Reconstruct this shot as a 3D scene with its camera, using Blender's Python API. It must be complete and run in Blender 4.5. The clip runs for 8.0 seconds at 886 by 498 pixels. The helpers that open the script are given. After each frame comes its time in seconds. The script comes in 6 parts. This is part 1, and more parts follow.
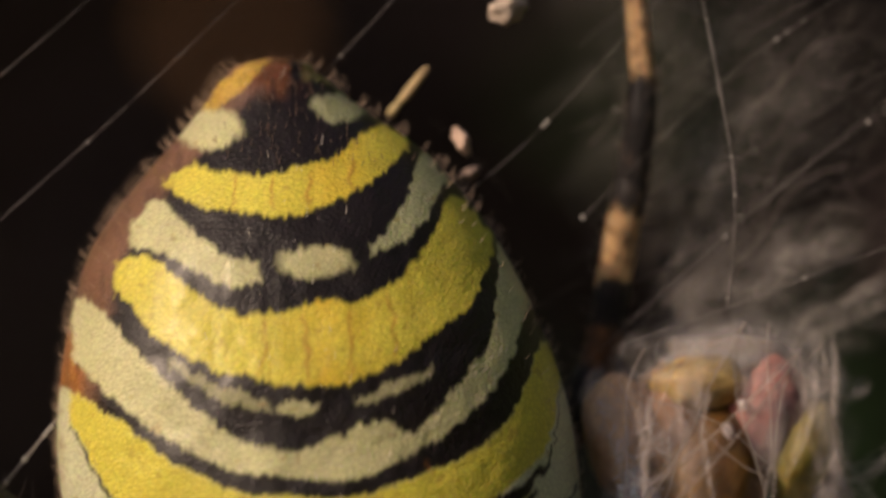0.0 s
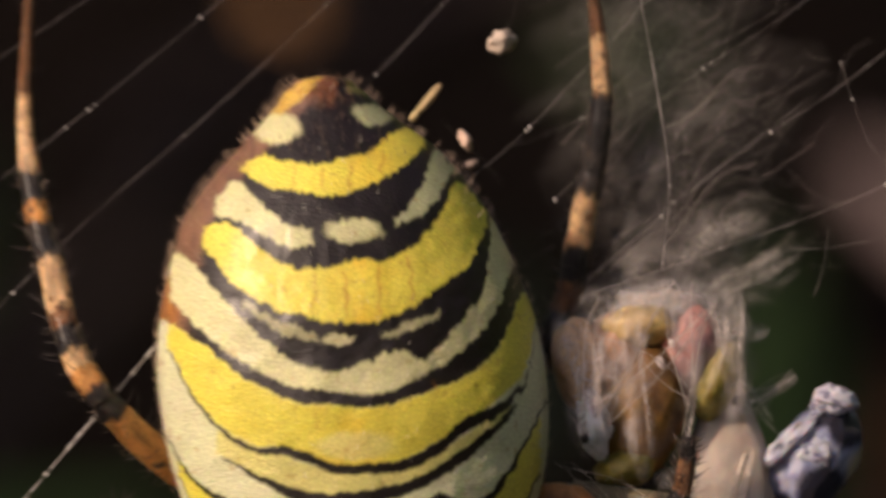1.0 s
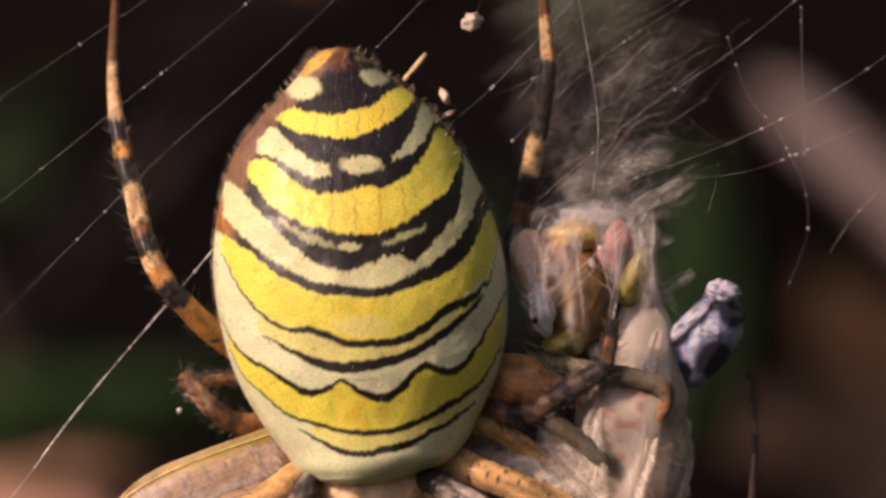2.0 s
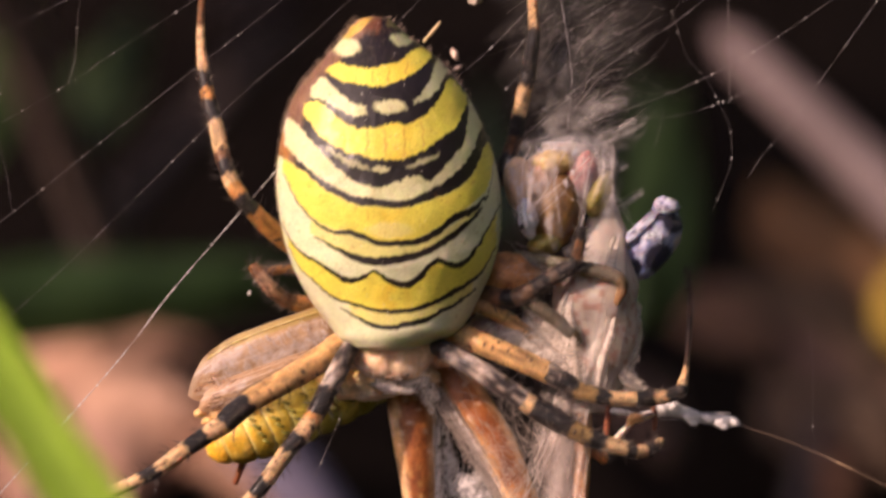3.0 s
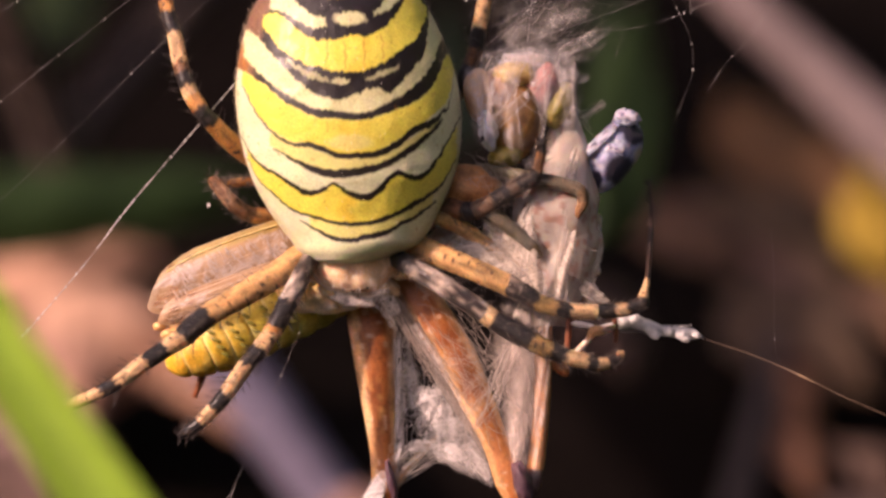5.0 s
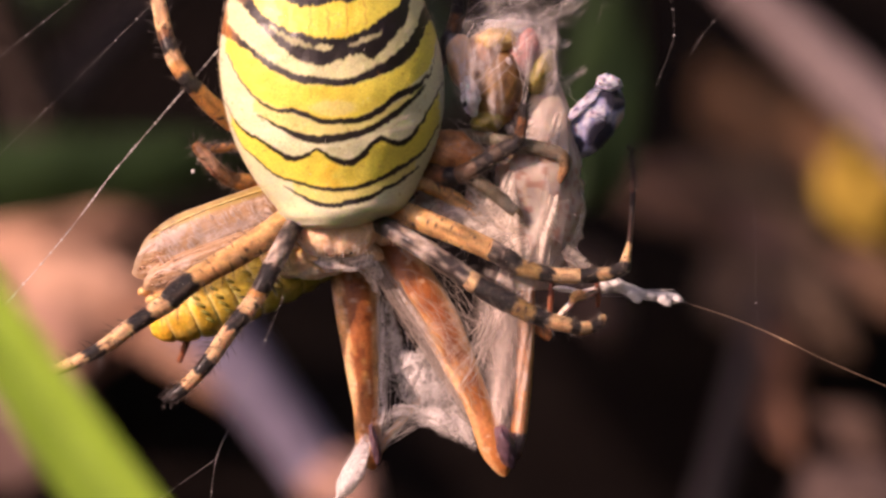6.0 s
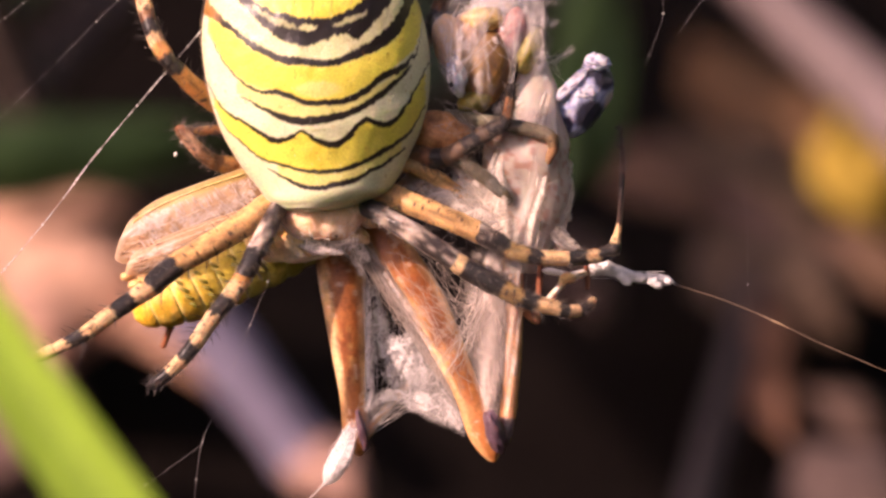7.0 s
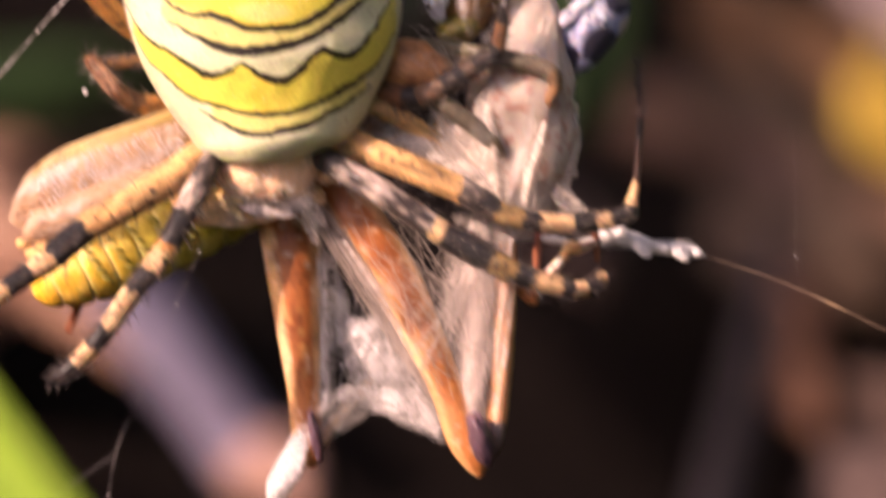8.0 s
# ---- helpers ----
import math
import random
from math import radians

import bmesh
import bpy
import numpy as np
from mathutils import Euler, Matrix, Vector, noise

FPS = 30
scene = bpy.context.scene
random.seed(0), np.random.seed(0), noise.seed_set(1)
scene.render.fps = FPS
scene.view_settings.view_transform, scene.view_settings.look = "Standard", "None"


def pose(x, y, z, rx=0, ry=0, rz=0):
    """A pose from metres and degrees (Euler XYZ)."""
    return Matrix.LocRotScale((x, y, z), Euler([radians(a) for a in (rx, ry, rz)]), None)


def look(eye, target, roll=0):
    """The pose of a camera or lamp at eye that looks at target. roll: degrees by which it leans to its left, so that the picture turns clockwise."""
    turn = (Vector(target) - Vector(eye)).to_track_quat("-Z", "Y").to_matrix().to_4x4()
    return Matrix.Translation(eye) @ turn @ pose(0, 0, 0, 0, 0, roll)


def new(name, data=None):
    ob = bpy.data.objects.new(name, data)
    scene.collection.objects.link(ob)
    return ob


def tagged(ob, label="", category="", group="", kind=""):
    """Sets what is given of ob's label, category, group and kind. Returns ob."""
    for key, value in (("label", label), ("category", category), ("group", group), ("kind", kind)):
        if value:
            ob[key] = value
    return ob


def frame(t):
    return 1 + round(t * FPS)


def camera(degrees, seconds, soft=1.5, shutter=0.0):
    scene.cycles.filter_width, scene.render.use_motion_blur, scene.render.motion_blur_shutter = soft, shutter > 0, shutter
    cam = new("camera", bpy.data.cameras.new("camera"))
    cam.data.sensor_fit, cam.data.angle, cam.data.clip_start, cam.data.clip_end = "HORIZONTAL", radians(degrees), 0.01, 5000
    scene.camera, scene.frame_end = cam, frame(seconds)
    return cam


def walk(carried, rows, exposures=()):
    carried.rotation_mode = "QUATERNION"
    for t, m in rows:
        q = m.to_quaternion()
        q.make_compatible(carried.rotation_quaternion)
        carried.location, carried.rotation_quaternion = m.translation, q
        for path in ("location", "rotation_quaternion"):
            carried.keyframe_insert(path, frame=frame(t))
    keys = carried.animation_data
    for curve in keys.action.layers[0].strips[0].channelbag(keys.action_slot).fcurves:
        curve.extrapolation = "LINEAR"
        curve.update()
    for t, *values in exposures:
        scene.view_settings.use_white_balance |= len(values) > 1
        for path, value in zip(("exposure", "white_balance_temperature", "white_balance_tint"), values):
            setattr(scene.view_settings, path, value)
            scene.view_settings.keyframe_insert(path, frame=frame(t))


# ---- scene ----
LENS = 4.0
cam = camera(LENS, 8.0, soft=2.6, shutter=0.5)

# The sheet: a plane through the spider that leans as the camera does. Places on it are written (u, v, depth): u to the
# right and v down in units of 1/45 mm, depth in millimetres away from the camera.
UNIT = 1.0 / 45000.0
HEIGHT, LEAN = 0.055, 20.0
B = pose(0, 0, HEIGHT, -LEAN, 0, 0)
REACH = 784 * UNIT / math.tan(radians(LENS / 2))
FOCAL = 784 / math.tan(radians(LENS / 2))


def cam_pose(nearness, roll, dx, dy):
    """The camera at REACH / nearness before the sheet, turned by small angles."""
    turn = pose(0, 0, 0, 0, 0, roll) @ pose(0, 0, 0, 0, math.degrees(math.atan(dx / FOCAL)), 0) \
        @ pose(0, 0, 0, math.degrees(math.atan(dy / FOCAL)), 0, 0)
    return B @ pose(0, -REACH / nearness, 0, 90, 0, 0) @ turn


PATH = [
    (0.0, 2.3205, -1.51, -95.4, 791.5),
    (0.2, 2.2300, -0.30, -92.0, 752.0),
    (0.4, 2.0800, -0.90, -88.0, 713.0),
    (0.5, 2.0155, -0.71, -0.2, 691.5),
    (0.9, 1.8000, -0.60, -108.0, 541.0),
    (1.0, 1.7405, -0.34, -72.0, 543.7),
    (1.2, 1.6550, 0.20, -95.0, 464.0),
    (1.3, 1.6050, 0.40, -70.0, 421.0),
    (1.4, 1.5600, 0.70, -88.0, 366.0),
    (1.5, 1.5195, 0.99, -134.2, 300.6),
    (1.6, 1.4750, 0.20, -152.0, 298.0),
    (1.7, 1.4312, -0.56, -83.1, 300.6),
    (2.8, 1.0390, 0.24, -66.4, 126.0),
    (3.0, 1.0009, 0.14, -47.0, 78.6),
    (3.5, 1.0000, 0.00, 0.0, 0.0),
    (4.0, 1.0001, 0.79, 51.0, -9.6),
    (4.5, 0.9985, 0.39, -112.6, -38.0),
    (4.7, 1.0088, 0.16, -103.0, -48.0),
    (5.8, 0.9875, 0.01, -133.5, -147.4),
    (6.0, 0.9996, -0.05, -147.6, -137.4),
    (6.5, 1.0022, -0.13, -162.1, -189.9),
    (7.0, 1.0143, -0.35, -173.6, -169.4),
    (7.5, 1.1564, 0.14, -204.4, -249.1),
    (7.8, 1.2540, 0.00, -206.0, -330.0),
    (7.9, 1.2600, -0.05, -284.0, -326.0),
    (8.0, 1.2620, -0.10, -260.8, -278.7),
]
walk(cam, [(t, cam_pose(*row)) for t, *row in PATH],
     exposures=[(0.0, -0.66, 6550, 21), (0.5, -0.42, 6450, 22), (1.0, -0.12, 6400, 24), (1.5, 0.0, 6450, 28), (3.5, 0.48, 6400, 40), (6.0, 0.58, 6600, 46), (6.5, 0.78, 6500, 47), (8.0, 1.04, 6500, 43)])


# ---- light ----
SUN = (B.to_3x3() @ Vector((-0.72, -0.54, 0.435))).normalized()
world = bpy.data.worlds.new("sky")
scene.world = world
world.use_nodes = True
sky = world.node_tree.nodes.new("ShaderNodeTexSky")
sky.sky_type, sky.sun_disc = "NISHITA", False
sky.sun_elevation = math.asin(SUN.z)
sky.sun_rotation = math.atan2(SUN.x, SUN.y)
sky.dust_density, sky.ozone_density = 7.0, 0.2
back = world.node_tree.nodes["Background"]
back.inputs["Strength"].default_value = 0.112
world.node_tree.links.new(sky.outputs["Color"], back.inputs["Color"])
lamp = bpy.data.lights.new("sun", "SUN")
lamp.energy, lamp.angle, lamp.color = 4.1, radians(0.5), (1.0, 0.80, 0.56)
sun = new("sun", lamp)
sun.matrix_basis = look(SUN * 2.0, (0, 0, 0))


# ---- materials ----
def material(name, rough=0.5, spec=0.5, coat=0.0, grain=6000.0, depth=0.00002, blotch=500.0, vary=0.25, cells=0.0,
             see_through=0.0, glow_through=0.0, stretch=(1, 1, 1), sheen=0.0, flesh=0.0, reach=(1.0, 0.5, 0.25), coat_rough=0.22):
    """A surface whose colour is the mesh's own tint, with grain and blotches at two scales and fine relief."""
    m = bpy.data.materials.new(name)
    m.use_nodes = True
    nodes, links = m.node_tree.nodes, m.node_tree.links
    shader, out = nodes["Principled BSDF"], nodes["Material Output"]
    place = nodes.new("ShaderNodeTexCoord")
    scale = nodes.new("ShaderNodeMapping")
    scale.inputs["Scale"].default_value = stretch
    links.new(place.outputs["Object"], scale.inputs["Vector"])
    fine, wide = nodes.new("ShaderNodeTexNoise"), nodes.new("ShaderNodeTexNoise")
    for tex, size, detail in ((fine, grain, 3.0), (wide, blotch, 2.0)):
        tex.inputs["Scale"].default_value, tex.inputs["Detail"].default_value = size, detail
        links.new(scale.outputs["Vector"], tex.inputs["Vector"])
    total = nodes.new("ShaderNodeMath")
    total.operation = "ADD"
    links.new(fine.outputs["Fac"], total.inputs[0])
    links.new(wide.outputs["Fac"], total.inputs[1])
    ramp = nodes.new("ShaderNodeMapRange")
    ramp.inputs["From Min"].default_value, ramp.inputs["From Max"].default_value = 0.6, 1.4
    ramp.inputs["To Min"].default_value, ramp.inputs["To Max"].default_value = 1.0 - vary, 1.0 + vary
    links.new(total.outputs[0], ramp.inputs["Value"])
    source = nodes.new("ShaderNodeAttribute")
    source.attribute_name = "tint"
    mix = nodes.new("ShaderNodeVectorMath")
    mix.operation = "SCALE"
    links.new(source.outputs["Color"], mix.inputs[0])
    links.new(ramp.outputs["Result"], mix.inputs["Scale"])
    if cells:
        crack = nodes.new("ShaderNodeTexVoronoi")
        crack.feature = "DISTANCE_TO_EDGE"
        crack.inputs["Scale"].default_value = cells * 0.5
        links.new(place.outputs["Object"], crack.inputs["Vector"])
        gap = nodes.new("ShaderNodeMapRange")
        gap.inputs["From Max"].default_value = 0.16
        gap.inputs["To Min"].default_value = 0.84
        links.new(crack.outputs["Distance"], gap.inputs["Value"])
        cracked = nodes.new("ShaderNodeVectorMath")
        cracked.operation = "SCALE"
        links.new(mix.outputs["Vector"], cracked.inputs[0])
        links.new(gap.outputs["Result"], cracked.inputs["Scale"])
        mix = cracked
    links.new(mix.outputs["Vector"], shader.inputs["Base Color"])
    shader.inputs["Roughness"].default_value = rough
    shader.inputs["Specular IOR Level"].default_value = spec
    shader.inputs["Coat Weight"].default_value = coat
    shader.inputs["Coat Roughness"].default_value = coat_rough
    shader.inputs["Sheen Weight"].default_value = sheen
    shader.inputs["Subsurface Weight"].default_value = flesh
    shader.inputs["Subsurface Radius"].default_value = reach
    shader.inputs["Subsurface Scale"].default_value = 0.0004
    bump = nodes.new("ShaderNodeBump")
    bump.inputs["Distance"].default_value = depth
    bump.inputs["Strength"].default_value = 0.8
    height = fine.outputs["Fac"]
    if cells:
        cell = nodes.new("ShaderNodeTexVoronoi")
        cell.inputs["Scale"].default_value = cells
        links.new(place.outputs["Object"], cell.inputs["Vector"])
        both = nodes.new("ShaderNodeMath")
        both.operation = "SUBTRACT"
        links.new(fine.outputs["Fac"], both.inputs[0])
        links.new(cell.outputs["Distance"], both.inputs[1])
        height = both.outputs[0]
    links.new(height, bump.inputs["Height"])
    links.new(bump.outputs["Normal"], shader.inputs["Normal"])
    last = shader.outputs["BSDF"]
    if glow_through:
        leaf = nodes.new("ShaderNodeBsdfTranslucent")
        links.new(mix.outputs["Vector"], leaf.inputs["Color"])
        blend = nodes.new("ShaderNodeMixShader")
        blend.inputs["Fac"].default_value = glow_through
        links.new(last, blend.inputs[1])
        links.new(leaf.outputs["BSDF"], blend.inputs[2])
        last = blend.outputs["Shader"]
    if see_through:
        clear = nodes.new("ShaderNodeBsdfTransparent")
        blend = nodes.new("ShaderNodeMixShader")
        blend.inputs["Fac"].default_value = see_through
        links.new(last, blend.inputs[1])
        links.new(clear.outputs["BSDF"], blend.inputs[2])
        last = blend.outputs["Shader"]
    links.new(last, out.inputs["Surface"])
    return m


def spun(name, angles, width, low, high, glow_through=0.25, along=14.0):
    """Silk spun in crossing directions: noise drawn out along each angle opens gaps between the fibres."""
    m = bpy.data.materials.new(name)
    m.use_nodes = True
    nodes, links = m.node_tree.nodes, m.node_tree.links
    shader, out = nodes["Principled BSDF"], nodes["Material Output"]
    place, tint = nodes.new("ShaderNodeTexCoord"), nodes.new("ShaderNodeAttribute")
    tint.attribute_name = "tint"
    best = None
    for k, angle in enumerate(angles):
        turn = nodes.new("ShaderNodeMapping")
        turn.vector_type = "TEXTURE"
        turn.inputs["Rotation"].default_value = (0, radians(angle), 0)
        turn.inputs["Location"].default_value = (0.003 * k, 0, 0)
        turn.inputs["Scale"].default_value = (width, width * 4, width * along)
        links.new(place.outputs["Object"], turn.inputs["Vector"])
        tex = nodes.new("ShaderNodeTexNoise")
        tex.inputs["Scale"].default_value, tex.inputs["Detail"].default_value, tex.inputs["Distortion"].default_value = 1.0, 2.0, 0.35
        links.new(turn.outputs["Vector"], tex.inputs["Vector"])
        if best is None:
            best = tex.outputs["Fac"]
        else:
            more = nodes.new("ShaderNodeMath")
            more.operation = "MAXIMUM"
            links.new(best, more.inputs[0])
            links.new(tex.outputs["Fac"], more.inputs[1])
            best = more.outputs[0]
    cloud = nodes.new("ShaderNodeTexNoise")
    cloud.inputs["Scale"].default_value = 1400.0
    links.new(place.outputs["Object"], cloud.inputs["Vector"])
    both = nodes.new("ShaderNodeMath")
    both.operation = "MULTIPLY_ADD"
    links.new(cloud.outputs["Fac"], both.inputs[0])
    both.inputs[1].default_value = 0.5
    links.new(best, both.inputs[2])
    cover = nodes.new("ShaderNodeMapRange")
    cover.inputs["From Min"].default_value, cover.inputs["From Max"].default_value = low + 0.25, high + 0.25
    links.new(both.outputs[0], cover.inputs["Value"])
    fade = nodes.new("ShaderNodeMath")
    fade.operation = "MULTIPLY"
    links.new(cover.outputs["Result"], fade.inputs[0])
    links.new(tint.outputs["Alpha"], fade.inputs[1])
    links.new(tint.outputs["Color"], shader.inputs["Base Color"])
    shader.inputs["Roughness"].default_value = 0.55
    leaf, clear = nodes.new("ShaderNodeBsdfTranslucent"), nodes.new("ShaderNodeBsdfTransparent")
    links.new(tint.outputs["Color"], leaf.inputs["Color"])
    one, two = nodes.new("ShaderNodeMixShader"), nodes.new("ShaderNodeMixShader")
    one.inputs["Fac"].default_value = glow_through
    links.new(shader.outputs["BSDF"], one.inputs[1])
    links.new(leaf.outputs["BSDF"], one.inputs[2])
    links.new(fade.outputs[0], two.inputs["Fac"])
    links.new(clear.outputs["BSDF"], two.inputs[1])
    links.new(one.outputs["Shader"], two.inputs[2])
    links.new(two.outputs["Shader"], out.inputs["Surface"])
    return m


SPUN = spun("spun_silk", (8, -22), 0.00005, 0.34, 0.66)
FILMY = spun("silk_film", (6, -16), 0.0002, 0.02, 0.66, along=5.0)
WOOL = spun("silk_wool_sheet", (15, 75, -40), 0.0001, 0.33, 0.70, along=9.0)
MIST = spun("silk_mist", (58, -62, 20), 0.000045, 0.44, 0.90, along=9.0)
SKIN = material("spider_skin", rough=0.46, spec=0.26, coat=0.34, coat_rough=0.33, grain=15000, depth=0.00002, blotch=1100, vary=0.16, cells=15000, flesh=0.6, reach=(0.9, 1.5, 0.4))
LEG = material("leg_cuticle", rough=0.42, spec=0.32, coat=0.14, grain=16000, depth=0.00014, blotch=3500, vary=0.45, flesh=0.55)
HAIR = material("hair", rough=0.45, spec=0.5, grain=5000, vary=0.2)
CARAPACE = material("silver_hair_carapace", flesh=0.5, rough=0.35, coat=0.2, sheen=0.1, grain=12000, depth=0.00002, blotch=1500, vary=0.3)
PREY = material("prey_cuticle", flesh=0.4, rough=0.42, spec=0.4, grain=7000, depth=0.00004, blotch=1600, vary=0.45)
WING = material("wing_membrane", rough=0.3, grain=9000, depth=0.00003, blotch=1500, vary=0.25, see_through=0.48, glow_through=0.35)
SILK = material("silk", rough=0.5, spec=0.4, grain=6000, blotch=1200, vary=0.15, glow_through=0.5, see_through=0.4)
CORD = material("silk_cord", rough=0.5, spec=0.4, grain=20000, depth=0.00004, blotch=3000, vary=0.15, glow_through=0.35)
SHEET = material("silk_sheet", flesh=0.6, rough=0.5, spec=0.4, grain=9000, depth=0.00001, blotch=1500, vary=0.08, glow_through=0.35,
                 stretch=(1, 1, 0.5), sheen=0.25)
THREAD = material("web_thread", rough=0.35, spec=0.6, grain=5000, vary=0.3, glow_through=0.25, see_through=0.3)
BLADE = material("grass", rough=0.45, spec=0.4, grain=3000, depth=0.00005, blotch=150, vary=0.2, stretch=(1, 1, 0.15), glow_through=0.35)
DRY = material("dry_leaf", rough=0.75, spec=0.25, grain=1500, depth=0.0003, blotch=120, vary=0.35, glow_through=0.2)
SOIL = material("soil", rough=1.0, spec=0.03, grain=900, depth=0.002, blotch=60, vary=0.6)


# ---- geometry helpers ----
def P(u, v, y=0.0):
    return Vector(((u - 784) * UNIT, y * 0.001, (441 - v) * UNIT))


def far(u, v, y):
    """A place that lies behind (or before) the point (u, v) of the sheet as seen from REACH."""
    k = 1 + y * 0.001 / REACH
    return Vector(((u - 784) * UNIT * k, y * 0.001, (441 - v) * UNIT * k))


class Geo:
    """Vertices, faces and tints of one mesh."""

    def __init__(self):
        self.verts, self.faces, self.tints = [], [], []

    def grid(self, pts, tints, rows, cols, wrap=False):
        base = len(self.verts)
        self.verts.extend(pts)
        self.tints.extend(tints)
        for i in range(rows - 1):
            for j in range(cols if wrap else cols - 1):
                k = (j + 1) % cols
                self.faces.append((base + i * cols + j, base + i * cols + k, base + (i + 1) * cols + k, base + (i + 1) * cols + j))

    def tube(self, pts, radii, tints, sides=8, flat=1.0, caps=True):
        """A tube through pts; flat squeezes it along the depth."""
        n = len(pts)
        ring, cols = [], []
        side = None
        for i in range(n):
            way = (pts[min(i + 1, n - 1)] - pts[max(i - 1, 0)])
            if way.length < 1e-12:
                way = Vector((0, 0, 1))
            way.normalize()
            if side is None:
                side = way.cross(Vector((0, 1, 0)))
                if side.length < 0.1:
                    side = way.cross(Vector((1, 0, 0)))
            side = (side - way * side.dot(way)).normalized()
            up = way.cross(side)
            for k in range(sides):
                a = 2 * math.pi * k / sides
                ring.append(pts[i] + side * (math.cos(a) * radii[i]) + up * (math.sin(a) * radii[i] * flat))
                cols.append(tints[i])
        base = len(self.verts)
        self.grid(ring, cols, n, sides, wrap=True)
        if caps:
            self.faces.append(tuple(base + k for k in range(sides))[::-1])
            self.faces.append(tuple(base + (n - 1) * sides + k for k in range(sides)))

    def ball(self, centre, axes, tint, rows=14, cols=20, rough=0.0, fn=None, seed=0.0):
        """A lumpy ellipsoid. axes: three half-axis vectors; fn tints a unit direction."""
        pts, cols_ = [], []
        for i in range(rows):
            a = math.pi * i / (rows - 1)
            for j in range(cols):
                b = 2 * math.pi * j / cols
                d = Vector((math.sin(a) * math.cos(b), math.sin(a) * math.sin(b), math.cos(a)))
                k = 1 + rough * noise.noise(d * 1.9 + Vector((seed, seed, 0))) + rough * 0.5 * noise.noise(d * 5 + Vector((0, seed, seed)))
                pts.append(centre + (axes[0] * d.x + axes[1] * d.y + axes[2] * d.z) * k)
                cols_.append(fn(d) if fn else tint)
        self.grid(pts, cols_, rows, cols, wrap=True)


def smooth_line(nodes, step=2.0):
    """Nodes (u, v, depth, radius, tint) resampled along a Catmull-Rom line: points, radii and tints."""
    pts, radii, tints = [], [], []
    n = len(nodes)
    for i in range(n - 1):
        p = [nodes[max(0, min(n - 1, k))] for k in (i - 1, i, i + 1, i + 2)]
        count = max(2, int(math.hypot(p[2][0] - p[1][0], p[2][1] - p[1][1]) / step))
        for k in range(count + (1 if i == n - 2 else 0)):
            t = k / count
            w = (-0.5 * t + t * t - 0.5 * t ** 3, 1 - 2.5 * t * t + 1.5 * t ** 3, 0.5 * t + 2 * t * t - 1.5 * t ** 3, -0.5 * t * t + 0.5 * t ** 3)
            u, v, y, r = (sum(w[m] * p[m][q] for m in range(4)) for q in range(4))
            pts.append(P(u, v, y))
            radii.append(max(r, 0.3) * UNIT)
            tints.append(p[1][4])
    return pts, radii, tints


ORIGIN = {}


def thing(name, at, label, category, group="", kind=""):
    ob = new(name)
    ob.empty_display_size = 0.002
    ob.matrix_basis = B @ Matrix.Translation(at)
    ORIGIN[ob] = at
    return tagged(ob, label, category, group, kind)


def link_mesh(name, geo, mat):
    mesh = bpy.data.meshes.new(name)
    mesh.from_pydata([tuple(p) for p in geo.verts], [], geo.faces)
    layer = mesh.attributes.new("tint", "FLOAT_COLOR", "POINT")
    flat = np.ones((len(geo.verts), 4), dtype=np.float32)
    flat[:] = np.array([(tuple(c) + (1.0,))[:4] for c in geo.tints], dtype=np.float32)
    layer.data.foreach_set("color", flat.ravel())
    mesh.polygons.foreach_set("use_smooth", [True] * len(mesh.polygons))
    mesh.materials.append(mat)
    mesh.update()
    return new(name, mesh)


def part(name, geo, mat, parent, label="", kind=""):
    """One mesh under a thing or under a part."""
    top = parent
    while top.parent:
        top = top.parent
    at = ORIGIN[top]
    geo.verts = [Vector(p) - at for p in geo.verts]
    ob = link_mesh(name, geo, mat)
    ob.parent = parent
    return tagged(ob, label, kind=kind)


def single(name, geo, mat, at, label, category, group="", kind=""):
    """A thing of one mesh."""
    geo.verts = [Vector(p) - at for p in geo.verts]
    ob = link_mesh(name, geo, mat)
    ob.matrix_basis = B @ Matrix.Translation(at)
    ORIGIN[ob] = at
    return tagged(ob, label, category, group, kind)


def mixc(a, b, t):
    return tuple(x + (y - x) * t for x, y in zip(a, b))


rng = random.Random(7)
YELLOW, DEEP, CREAM, INK = (0.67, 0.60, 0.08), (0.72, 0.48, 0.03), (0.57, 0.56, 0.305), (0.010, 0.006, 0.005)
MARGIN, RUST, IVORY = (0.21, 0.11, 0.065), (0.42, 0.17, 0.035), (0.61, 0.62, 0.39)
TAN, BROWN, ORANGE, GREYHAIR, BLACK = (0.58, 0.385, 0.20), (0.16, 0.075, 0.03), (0.52, 0.25, 0.07), (0.24, 0.19, 0.16), (0.009, 0.007, 0.007)
AMBER = (0.58, 0.345, 0.135)
WHITE = (0.80, 0.77, 0.74)


